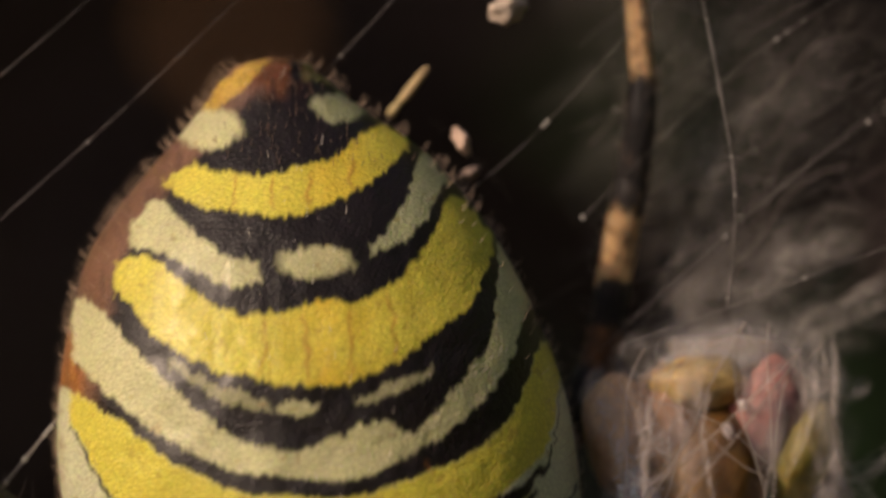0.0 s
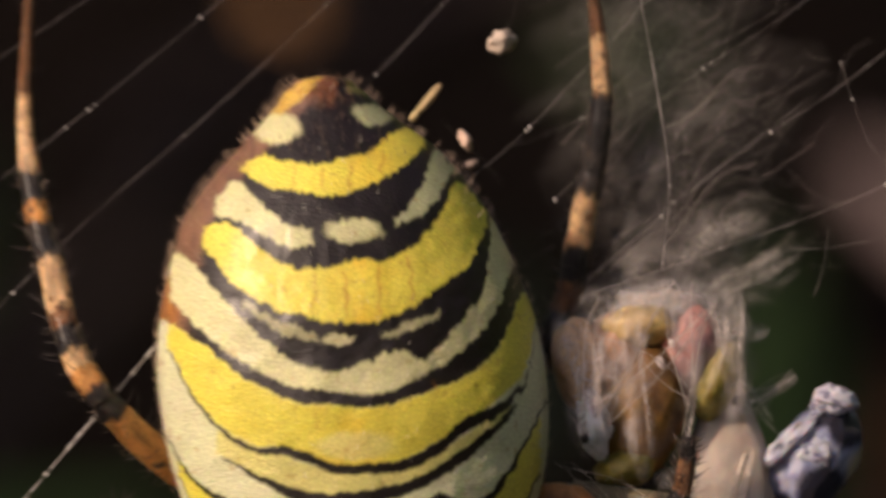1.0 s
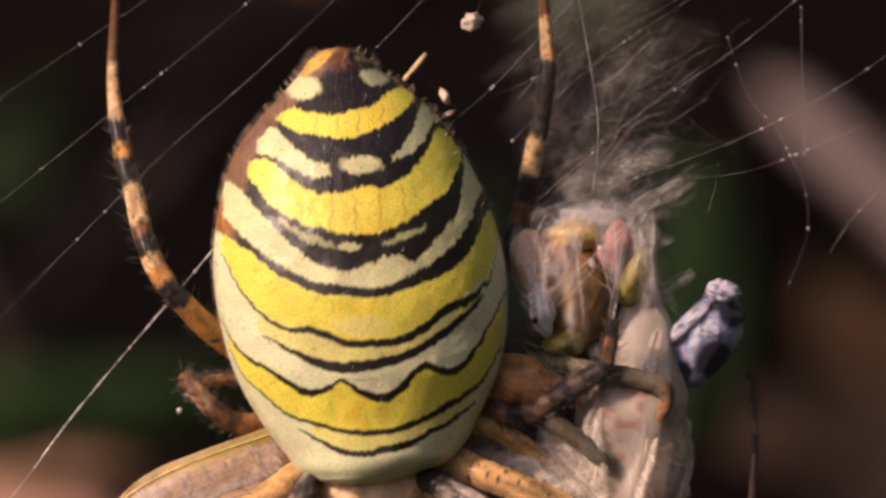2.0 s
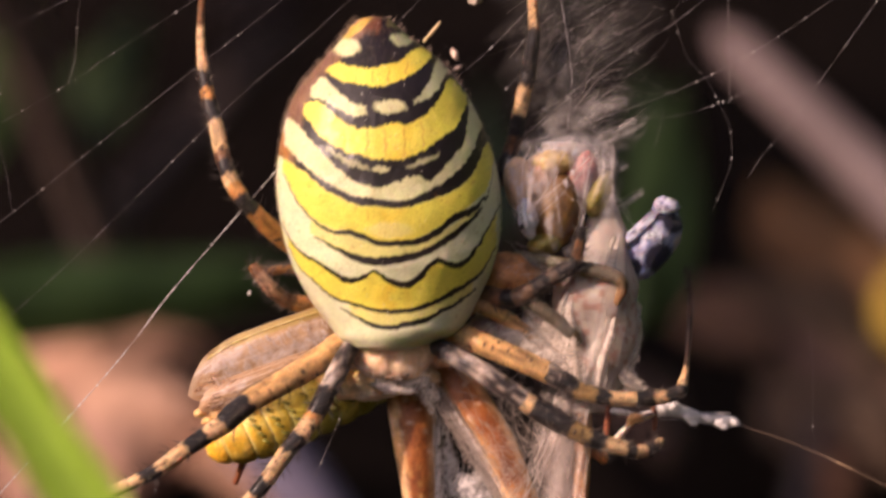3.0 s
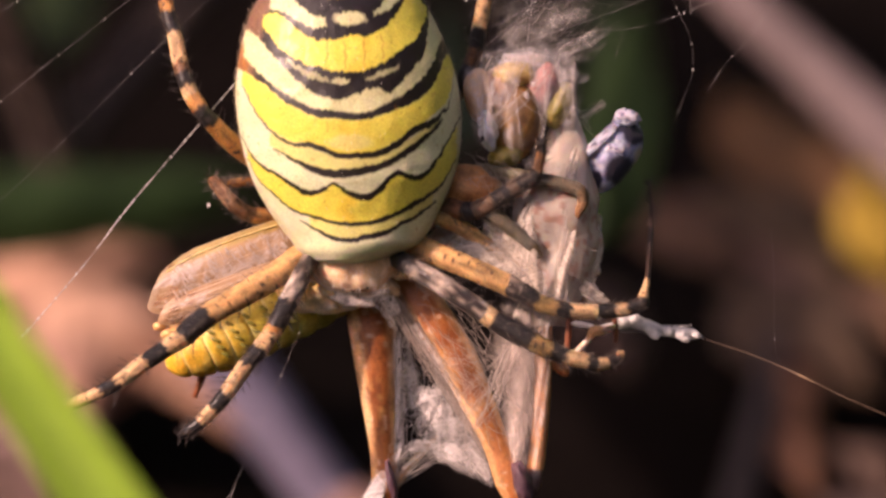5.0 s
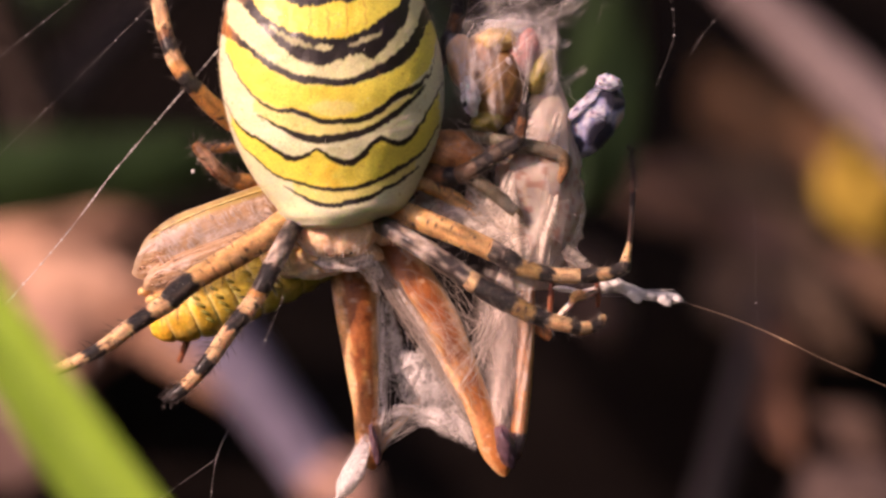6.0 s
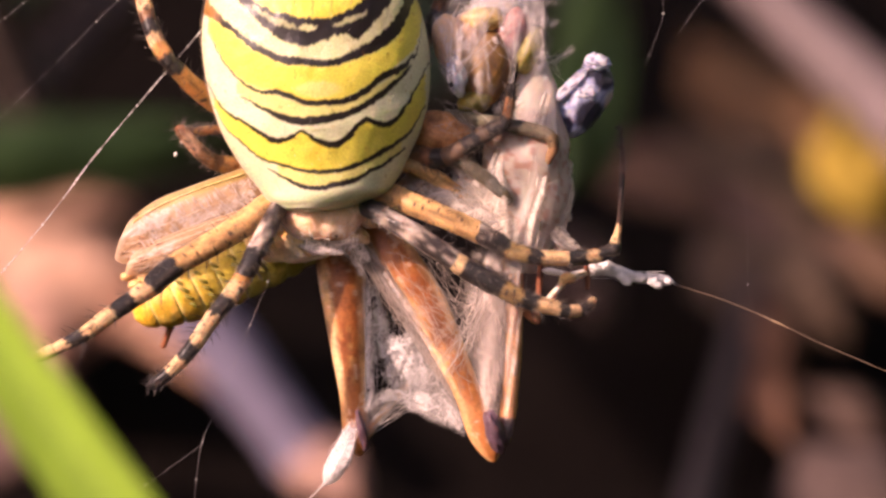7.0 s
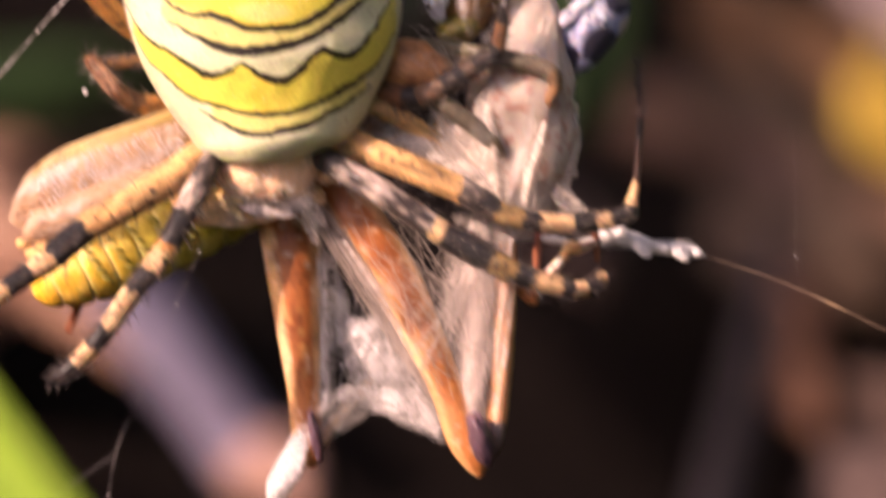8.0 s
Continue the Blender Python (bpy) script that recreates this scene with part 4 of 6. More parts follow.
# ---- prey ----
def build_hopper():
    hopper = thing("grasshopper", P(720, 600, 4), "dead yellow-green grasshopper with tan wings held by the spider", "insect")
    # abdomen in rings
    geo = Geo()
    pts, radii, tints = [], [], []
    axis = [(760, 560, 3.6, 40), (690, 590, 3.2, 56), (610, 630, 2.6, 58), (540, 665, 2.2, 56), (480, 695, 2.0, 46), (435, 715, 2.0, 30), (412, 722, 2.0, 8)]
    lines, rr, _ = smooth_line([(u, v, y, r, None) for u, v, y, r in axis], 1.6)
    n = len(lines)
    for i in range(n):
        t = i / (n - 1)
        k = (t * 10) % 1
        ridge = 1 + 0.07 * math.sin(math.pi * k) - 0.08 * max(0, 1 - min(k, 1 - k) * 14)
        pts.append(lines[i])
        radii.append(rr[i] * ridge)
        base = mixc((0.38, 0.32, 0.04), (0.70, 0.38, 0.02), min(1, max(0, (t - 0.5) * 2.2)))
        tints.append(mixc(base, (0.62, 0.56, 0.22), 0.5) if min(k, 1 - k) < 0.09 else base)
    geo.tube(pts, radii, tints, sides=30, flat=0.85)
    for i, p in enumerate(geo.verts):
        k = noise.noise(Vector(p) / (26 * UNIT)) + 0.6 * noise.noise(Vector(p) / (9 * UNIT))
        geo.tints[i] = mixc(geo.tints[i], (0.20, 0.18, 0.02) if k < 0 else (0.68, 0.60, 0.20), min(0.6, abs(k) * 0.7))
    body = part("abdomen", geo, PREY, hopper, "yellow-green ringed abdomen, orange at its tip")
    marks = Geo()
    for k in range(7):
        for row in (-1.5, -0.6, 0.3, 1.2):
            i = int(n * (0.22 + 0.085 * k))
            p = lines[i] + Vector((-0.0002 * row, -rr[i] * 0.92 + abs(row) * 0.0001, (0.012 + row * 14) * UNIT))
            marks.ball(p, (Vector((9 * UNIT, 0, -4 * UNIT)), Vector((0, 5 * UNIT, 0)), Vector((1.5 * UNIT, 0, 3.2 * UNIT))), (0.20, 0.18, 0.03), 7, 9, 0.3, seed=k + row)
    part("dark_mark", marks, PREY, body, "small dark green marks", kind="stuff")
    # cerci and knobs
    for u, v, r, flat in ((402, 654, 11, 0.7), (418, 668, 14, 0.6), (432, 655, 14, 0.7), (443, 672, 10, 0.8), (410, 640, 9, 0.8)):
        geo = Geo()
        geo.ball(P(u, v, 1.2), (Vector((r * UNIT, 0, 0.3 * r * UNIT)), Vector((0, r * UNIT, 0)), Vector((-0.2 * r * UNIT, 0, r * flat * UNIT))), (0.64, 0.38, 0.15), 16, 20, 0.3, seed=u)
        part("knob", geo, PREY, body, "pale orange knob")
    # wings, one over the other
    for off, drop, y0, wide in ((0, 0, 1.2, 66), (22, 0, 2.2, 58), (14, 46, 0.75, 36)):
        geo = Geo()
        rows, cols = 110, 40
        a, b = Vector((705, 476 + off * 0.3 + drop)), Vector((388 + off, 592 - off * 0.3 + drop))
        for face in (0, 1):
            pts, cols_ = [], []
            for i in range(rows):
                t = i / (rows - 1)
                w = wide * (1 - max(0, (t - 0.78) / 0.24) ** 2.2) ** 0.5 if t < 0.999 else 3
                w *= 0.80 + 0.16 * math.sin(min(1, t * 1.3) * math.pi * 0.62)
                for j in range(cols):
                    s = 2 * j / (cols - 1) - 1
                    s = -s if face else s
                    m = a.lerp(b, t)
                    bow = -2 * math.sin(t * math.pi)
                    u, v = m.x - 0.36 * s * w, m.y - bow + 0.93 * s * w
                    ripple = 0.25 * s * s
                    pts.append(P(u, v, y0 - 0.5 * math.sin(t * 3) + ripple + (0.03 if face else 0)))
                    k = 0.5 + 0.35 * noise.noise(Vector((t * 8, s * 5, off))) + 0.35 * noise.noise(Vector((t * 60, s * 6, off))) + 0.25 * noise.noise(Vector((t * 14, s * 22, off)))
                    k = min(1, max(0, k))
                    tint = mixc((0.42, 0.25, 0.12), (0.70, 0.48, 0.28), k)
                    grey = noise.noise(Vector((t * 7 + 3, s * 2.2, off))) + 0.9 * noise.noise(Vector((t * 46, s * 13, off + 4)))
                    if -0.55 < s < 0.8:
                        tint = mixc(tint, (0.86, 0.80, 0.78), min(0.6, max(0, grey * 1.5)))
                    if s < -0.62 and not drop:
                        tint = mixc(tint, (0.56, 0.42, 0.12), 0.8)
                    if t > 0.80 and noise.noise(Vector((t * 18, s * 4, off + 8))) > 0.1:
                        tint = mixc(tint, (0.36, 0.16, 0.07), 0.6)
                    if t > 0.955 or abs(s) > 0.95:
                        tint = mixc(tint, (0.74, 0.58, 0.42), 0.6)
                    cols_.append(tint)
            geo.grid(pts, cols_, rows, cols)
        wing = part("wing", geo, WING, hopper, "tan papery wing with fine veins")
        for j in range(5):
            s = -0.9 + j * 0.42
            vein = []
            for i in range(40):
                t = 0.02 + 0.93 * i / 39
                w = wide * (1 - max(0, (t - 0.78) / 0.24) ** 2.2) ** 0.5 * (0.80 + 0.16 * math.sin(min(1, t * 1.3) * math.pi * 0.62))
                m = a.lerp(b, t)
                ss = s * (1 - 0.25 * t) + 0.05 * math.sin(t * 7 + j)
                vein.append(P(m.x - 0.36 * ss * w, m.y + 2 * math.sin(t * math.pi) + 0.93 * ss * w, y0 - 0.5 * math.sin(t * 3) + 0.25 * ss * ss - 0.05))
            geo = Geo()
            geo.tube(vein, [(0.35 if j or drop else 1.5) * UNIT] * 40, [(0.74, 0.58, 0.44) if j or drop else (0.60, 0.45, 0.18)] * 40, sides=5)
            part("vein", geo, PREY, wing)
    for k in range(6):
        t = (k + rng.random()) / 6
        u0, v0 = 430 + 260 * t, 570 - 75 * t + rng.gauss(0, 8)
        film_ = veil([(u0 - rng.uniform(6, 18), v0 - 44, 0.3, 5), (u0, v0, 0.3, rng.uniform(16, 30)), (u0 + rng.uniform(10, 30), v0 + 36, 0.4, 5)], 11, (0.84, 0.78, 0.74), (0.72, 0.64, 0.60), 0.28, 0.6)
        part("silk_film", film_, MIST, hopper, "thin silver silk over the wing")
    # silvery cross veins in the middle of the upper wing
    net = Geo()
    for k in range(220):
        t, q = rng.uniform(0.12, 0.9), rng.uniform(-0.45, 0.75)
        m = Vector((705, 476)).lerp(Vector((388, 592)), t)
        u, v = m.x - 24 * q, m.y - 4 + 58 * q
        size = rng.uniform(6, 15)
        net.tube([P(u - size * 0.35, v - size * 0.5, 0.72), P(u + rng.gauss(0, 1), v, 0.68), P(u + size * 0.35, v + size * 0.5, 0.72)], [0.3 * UNIT, 1.0 * UNIT, 0.3 * UNIT], [(0.74, 0.68, 0.64)] * 3, sides=4)
    part("cross_vein", net, SILK, hopper, "fine silvery cross veins", kind="stuff")
    # thorax
    geo = Geo()
    geo.ball(P(706, 584, 1.25), (Vector((94 * UNIT, 0, 16 * UNIT)), Vector((0, 0.0014, 0)), Vector((-14 * UNIT, 0, 44 * UNIT))), (0.50, 0.36, 0.20), 30, 40, 0.15,
             lambda d: mixc((0.68, 0.42, 0.12), (0.82, 0.65, 0.49), min(1, max(0, 0.25 - 0.9 * d.z + 0.5 * noise.noise(d * 3)))))
    part("thorax", geo, PREY, hopper, "tan and grey thorax")
    # hind legs
    rust, pale, dark = (0.24, 0.062, 0.013), (0.68, 0.45, 0.27), (0.09, 0.05, 0.065)
    for nodes, knee in (
            ([(745, 575, 2.6, 20), (773, 640, 2.2, 37), (782, 720, 2, 33), (789, 800, 2, 26), (796, 870, 2, 21), (800, 930, 2, 21), (804, 955, 2, 15), (806, 967, 2, 8), (807, 972, 2, 2)], (811, 926)),
            ([(808, 545, 1.6, 22), (866, 620, 1.2, 34), (920, 700, 1.0, 33), (960, 780, 0.8, 27), (996, 860, 0.6, 22), (1020, 925, 0.5, 24), (1034, 958, 0.5, 18), (1040, 975, 0.5, 10), (1043, 982, 0.5, 2)], (1042, 928))):
        geo = Geo()
        line, rr, _ = smooth_line([(u, v, y, r, None) for u, v, y, r in nodes])
        cols_n = 22
        pts, tints = [], []
        for i, p in enumerate(line):
            t = i / (len(line) - 1)
            way = (line[min(i + 1, len(line) - 1)] - line[max(i - 1, 0)]).normalized()
            side = way.cross(Vector((0, 1, 0))).normalized()
            for j in range(cols_n):
                q = 2 * math.pi * j / cols_n
                keel = 1 + 0.10 * math.cos(4 * q)
                pts.append(p + side * (math.cos(q) * rr[i] * keel) + Vector((0, math.sin(q) * rr[i] * 0.55, 0)))
                k = 0.5 + 0.5 * noise.noise(Vector((t * 9, math.cos(q) * 1.5, 3)))
                tint = mixc(rust, (0.36, 0.13, 0.03), k)
                lean = math.cos(q) * (-1 if side.x < 0 else 1)
                keel_pale = max(min(1, max(0, (-0.52 - lean + 0.25 * noise.noise(Vector((t * 14, 2, nodes[0][0])))) * 4)), min(1, max(0, (lean - 0.75) * 6)))
                tint = mixc(tint, mixc(pale, (0.64, 0.36, 0.12), k), keel_pale)
                streak = noise.noise(Vector((t * 5, lean * 6, 8)))
                tint = mixc(tint, (0.16, 0.05, 0.015), min(0.8, max(0, streak * 1.8 - 0.15)))
                light = noise.noise(Vector((t * 4 + 5, lean * 9, nodes[0][0]))) + 0.5 * noise.noise(Vector((t * 26, lean * 16, 1)))
                tint = mixc(tint, (0.58, 0.34, 0.11), min(0.45, max(0, light * 1.4 - 0.35)))
                tint = mixc(tint, (0.42, 0.17, 0.045), min(0.5, max(0, (t - 0.62) * 3)))
                if noise.noise(Vector((t * 22, math.cos(q) * 5, math.sin(q) * 5 + nodes[0][0]))) > 0.46:
                    tint = mixc(tint, (0.72, 0.55, 0.40), 0.4)
                tints.append(tint)
        geo.grid(pts, tints, len(line), cols_n, wrap=True)
        leg = part("hind_leg", geo, PREY, hopper, "rust-orange hind leg with pale keels")
        geo = Geo()
        u, v = knee
        geo.ball(P(u, v, 1.4 if u < 900 else -0.05), (Vector(((9 if u < 900 else 17) * UNIT, 0, -4 * UNIT)), Vector((0, 0.0004, 0)), Vector((-6 * UNIT, 0, 36 * UNIT))), dark, 16, 20, 0.3, seed=u)
        part("knee", geo, PREY, leg, "dark brown knee")
    # shins folded back
    for nodes in ([(808, 950, 2.4, 9, (0.55, 0.32, 0.16)), (850, 895, 3.2, 7, (0.60, 0.42, 0.28)), (905, 830, 3.6, 6, (0.60, 0.42, 0.28)), (960, 770, 4, 5, pale)],
                  [(470, 715, 2.6, 7, (0.34, 0.14, 0.05)), (476, 740, 2.8, 7, (0.30, 0.10, 0.04)), (462, 780, 3, 5, (0.30, 0.10, 0.04))],
                  [(1085, 650, 1.5, 8, rust), (1080, 690, 1.4, 7, (0.6, 0.25, 0.1)), (1112, 728, 1.2, 12, (0.70, 0.26, 0.10)), (1124, 735, 1.2, 7, rust)],
                  [(1126, 634, 0.6, 5, (0.20, 0.07, 0.035)), (1123, 660, 0.5, 6, (0.26, 0.09, 0.04)), (1121, 696, 0.4, 4, rust)],
                  [(1204, 640, 0.4, 4, (0.22, 0.08, 0.04)), (1206, 662, 0.4, 5, (0.28, 0.11, 0.05)), (1206, 682, 0.4, 3, rust)],
                  [(1206, 652, 0.3, 4, (0.78, 0.60, 0.46)), (1184, 660, 0.2, 8, (0.74, 0.44, 0.20)), (1168, 662, 0.2, 10, (0.78, 0.46, 0.20)), (1158, 676, 0.2, 6, (0.76, 0.60, 0.50)), (1140, 696, 0.3, 7, (0.72, 0.56, 0.48)), (1128, 708, 0.4, 4, pale)],
                  [(950, 450, 1, 14, (0.07, 0.05, 0.03)), (985, 455, 0.1, 13, (0.085, 0.07, 0.045)), (1035, 490, 0, 13, (0.11, 0.10, 0.08)), (1058, 512, 0, 12, (0.10, 0.07, 0.025)), (1074, 530, 0.1, 6, (0.2, 0.12, 0.05))],
                  [(960, 375, 1, 11, (0.11, 0.10, 0.06)), (1040, 388, 0.1, 12, (0.10, 0.085, 0.055)), (1110, 402, -0.1, 13, (0.15, 0.12, 0.08)), (1142, 414, -0.2, 12, (0.16, 0.10, 0.05)), (1148, 432, -0.1, 10, (0.30, 0.16, 0.07)), (1140, 452, 0.0, 7, (0.34, 0.18, 0.08)), (1130, 474, 0.2, 4, (0.34, 0.18, 0.08))]):
        part("leg_piece", leg_tube(nodes, 16, 0.12), LEG, hopper, "thin bent leg")
    return hopper


def fibres(geo, count, start, end, bend, r=(0.4, 1.0), tint=WHITE, steps=7):
    """Loose silk: count fibres from start() to end() with random bends."""
    for _ in range(count):
        a, b = start(), end()
        kinks = [Vector((rng.gauss(0, bend), rng.gauss(0, bend * 0.5), rng.gauss(0, bend))) for _ in range(2)]
        rad = rng.uniform(*r) * 0.42 * UNIT
        shade = rng.uniform(0.65, 1.05)
        pts = []
        for i in range(steps):
            t = i / (steps - 1)
            pts.append(a.lerp(b, t) + kinks[0] * math.sin(math.pi * t) + kinks[1] * math.sin(2 * math.pi * t) * 0.5)
        geo.tube(pts, [rad] * steps, [tuple(c * shade for c in tint)] * steps, sides=3, caps=False)


def veil(nodes, cols=9, pale=(0.84, 0.80, 0.78), dim=(0.66, 0.58, 0.54), strength=1.0, ragged=0.35, geo=None):
    """A thin curved strip of silk through nodes (u, v, depth, half width), thinning out at its edges."""
    geo = geo or Geo()
    line, rr, _ = smooth_line([(u, v, y, w, None) for u, v, y, w in nodes], 4)
    pts, tints = [], []
    n = len(line)
    for i, p in enumerate(line):
        way = (line[min(i + 1, n - 1)] - line[max(i - 1, 0)]).normalized()
        across = way.cross(Vector((0, 1, 0))).normalized()
        end = min(1, 5 * i / n, 5 * (n - 1 - i) / n)
        for j in range(cols):
            q = 2 * j / (cols - 1) - 1
            torn = 1 + ragged * noise.noise(Vector((i * 0.12, q, nodes[0][0] + nodes[0][1])))
            pts.append(p + across * rr[i] * q * torn + Vector((0, rr[i] * 0.35 * q * q + 0.00005 * math.sin(q * 5 + i * 0.15), 0)))
            k = 0.5 + 0.5 * noise.noise(Vector((i * 0.05, q * 2, nodes[0][0])))
            tints.append((*mixc(dim, pale, k), strength * end * min(1, 2.2 * (1 - abs(q)))))
    geo.grid(pts, tints, n, cols)
    return geo


def build_wrapped_prey():
    prey = thing("wrapped_prey", P(1060, 420, 2.6), "silk-wrapped insect bundle, pale pink silk over a brown head", "insect")
    # silk sheath in a long soft loft
    geo = Geo()
    spine = [(1120, 262, 1.9, 14), (1119, 300, 1.7, 28), (1119, 330, 1.4, 38), (1112, 389, 1.15, 54), (1100, 458, 1.0, 78), (1102, 509, 1.0, 68), (1100, 561, 1.05, 64), (1094, 605, 1.2, 58),
             (1072, 680, 1.3, 56), (1058, 760, 1.3, 45), (1054, 850, 1.4, 40), (1052, 930, 1.4, 32), (1050, 960, 1.4, 16)]
    line, rr, _ = smooth_line([(u, v, y, r, None) for u, v, y, r in spine], 3)
    pts, tints, cols_n = [], [], 56
    for i, p in enumerate(line):
        for j in range(cols_n):
            q = 2 * math.pi * j / cols_n
            c, sn = math.cos(q), math.sin(q)
            k = 1 + 0.20 * noise.noise(Vector((c * 1.6, sn * 1.6, i * 0.05))) + 0.07 * noise.noise(Vector((c * 5, sn * 5, i * 0.11)))
            pts.append(p + Vector((c * rr[i] * k, sn * rr[i] * 0.6 * k, 0)))
            g = 0.5 + 0.5 * noise.noise(Vector((c * 2.5, sn * 2.5, i * 0.05 + 9)))
            tint = mixc((0.44, 0.36, 0.295), (0.61, 0.545, 0.47), g)
            spot = noise.noise(Vector((c * 7, sn * 7, i * 0.22 + 30)))
            if spot > 0.12 and 48 < i < 105:
                tint = mixc(tint, (0.38, 0.19, 0.14), min(0.75, (spot - 0.1) * 4))
            tints.append(tint)
    cutoff = next(i for i, p in enumerate(line) if p.z < P(0, 655).z)
    geo.grid(pts[:cutoff * cols_n], tints[:cutoff * cols_n], cutoff, cols_n, wrap=True)
    sheath = part("silk_sheath", geo, SHEET, prey, "pinkish white silk wrapping")
    # the loose sleeve round the hind leg, in overlapping strips
    for k in range(8):
        u0, u1 = rng.uniform(1000, 1058), rng.uniform(1022, 1052)
        y = rng.uniform(0.0, 0.6)
        part("silk_sleeve", veil([(u0 + rng.gauss(12, 6), rng.uniform(560, 640), y + 0.2, 14), (u0, 700, y, rng.uniform(20, 32)), (0.5 * (u0 + u1) + rng.gauss(0, 8), 810, y, rng.uniform(16, 28)),
              (u1, rng.uniform(880, 920), y, rng.uniform(8, 14)), (u1 + rng.gauss(0, 5), rng.uniform(930, 960), y, 4)], 9, (0.74, 0.64, 0.57), (0.62, 0.50, 0.43), rng.uniform(0.3, 0.5)),
             FILMY, sheath, "half see-through silk sleeve round the leg")
    part("silk_sleeve", veil([(1090, 600, 0.3, 8), (1080, 680, 0.1, 14), (1076, 760, 0.1, 13), (1070, 850, 0.1, 12), (1062, 940, 0.2, 6)], 9, (0.86, 0.78, 0.72), (0.76, 0.64, 0.56), 0.5), SPUN, sheath, "half see-through silk sleeve round the leg")
    for k in range(3):
        u0, v0 = rng.uniform(1035, 1140), rng.uniform(400, 500)
        y = rng.uniform(-0.25, 0.05) + 0.0001 * (u0 - 1095) ** 2
        part("silk_layer", veil([(u0, v0, y, 6), (u0 - rng.uniform(-8, 14), v0 + 60, y, rng.uniform(8, 20)), (u0 - rng.uniform(0, 30), v0 + 130, y + 0.1, rng.uniform(10, 24)), (u0 - rng.uniform(10, 50), v0 + rng.uniform(170, 230), y + 0.2, 6)],
             9, (0.74, 0.66, 0.58), (0.62, 0.52, 0.45), 0.35), FILMY, sheath, "combed silk layer")
    for nodes in ([(905, 500, 0.6, 14), (950, 520, 0.3, 26), (1010, 560, 0.1, 22), (1060, 600, 0.2, 12)], [(930, 470, 0.8, 10), (980, 520, 0.4, 24), (1040, 560, 0.2, 26), (1090, 610, 0.2, 8)],
                  [(960, 440, 0.8, 8), (1010, 500, 0.3, 20), (1050, 540, 0.1, 20), (1075, 600, 0.2, 10)], [(1150, 430, 0.9, 8), (1168, 480, 0.9, 16), (1170, 540, 0.9, 14), (1150, 600, 0.8, 8)],
                  [(1120, 540, 0.6, 14), (1150, 580, 0.7, 16), (1185, 604, 0.8, 7), (1200, 612, 0.8, 3)],
                  [(1060, 425, 0.1, 6), (1048, 470, -0.1, 16), (1062, 540, -0.2, 20), (1078, 610, 0.0, 8)], [(1130, 450, 0.2, 6), (1126, 500, 0.0, 14), (1112, 560, -0.1, 18), (1108, 620, 0.1, 6)],
                  [(1140, 330, 0.8, 6), (1130, 370, 0.4, 12), (1124, 420, 0.2, 10), (1132, 470, 0.2, 5)]):
        part("silk_layer", veil(nodes, 11, (0.80, 0.73, 0.63), (0.66, 0.54, 0.43), 0.8), WOOL, sheath, "torn silk layer")
    lumps = Geo()
    for u, v, y, a, b, tilt in ((1010, 505, 1.2, 46, 30, -0.5), (960, 510, 1.4, 40, 24, -0.3), (1030, 560, 1.3, 50, 30, -0.4), (990, 560, 1.5, 46, 26, -0.5), (920, 500, 1.8, 40, 30, -0.2),
                                (1160, 480, 1.6, 22, 40, 0.2), (1165, 540, 1.7, 16, 26, 0.1), (1160, 600, 1.5, 36, 12, -0.7)):
        c, sn = math.cos(tilt), math.sin(tilt)
        lumps.ball(P(u, v, y), (Vector((a * c * UNIT, 0, a * sn * UNIT)), Vector((0, 0.0007, 0)), Vector((-b * sn * UNIT, 0, b * c * UNIT))), WHITE, 20, 28, 0.35, seed=u * 0.1,
                   fn=lambda d: mixc((0.46, 0.31, 0.21), (0.73, 0.66, 0.59), min(1, max(0, 0.6 + 0.9 * noise.noise(d * 4 + Vector((u, 0, 0)))))))
    part("silk_fold", lumps, SHEET, sheath, "crumpled pale silk folds")
    geo = Geo()
    fibres(geo, 12, lambda: P(rng.uniform(1050, 1140), rng.uniform(400, 560), rng.uniform(0.0, 0.4)), lambda: P(rng.uniform(1030, 1072), rng.uniform(640, 900), rng.uniform(0.2, 0.7)), 0.0001, (0.4, 1.0), (0.84, 0.76, 0.70))
    fibres(geo, 20, lambda: P(rng.uniform(1005, 1072), rng.uniform(600, 720), rng.uniform(0.2, 0.9)), lambda: P(rng.uniform(1032, 1080), rng.uniform(860, 960), rng.uniform(0.3, 0.9)), 0.0001, (0.3, 1.0), (0.88, 0.82, 0.78))
    fibres(geo, 34, lambda: P(rng.uniform(935, 1010), rng.uniform(345, 420), rng.uniform(-0.3, 0.3)), lambda: P(rng.uniform(950, 1090), rng.uniform(380, 500), rng.uniform(-0.3, 0.4)), 0.0002, (0.4, 1.1), (0.80, 0.73, 0.68))
    fibres(geo, 50, lambda: P(rng.gauss(960, 30), rng.uniform(470, 560), rng.uniform(0.0, 0.8)), lambda: P(rng.gauss(1090, 35), rng.uniform(480, 640), rng.uniform(0.0, 0.6)), 0.0003, (0.5, 1.4), (0.84, 0.78, 0.72))
    fibres(geo, 24, lambda: P(rng.gauss(1130, 10), rng.uniform(530, 600), 0.8), lambda: P(rng.gauss(1180, 5), rng.gauss(606, 8), 0.8), 0.0001, (0.6, 1.8), (0.84, 0.78, 0.72))
    fibres(geo, 14, lambda: P(rng.gauss(1145, 4), rng.gauss(286, 8), 1.4), lambda: P(rng.gauss(1186, 3), rng.gauss(262, 4), 1.6), 0.00006, (0.6, 1.6), (0.84, 0.78, 0.72))
    part("loose_silk", geo, SILK, sheath, "fine white strands", kind="stuff")
    # outer leg inside the sheath
    geo = Geo()
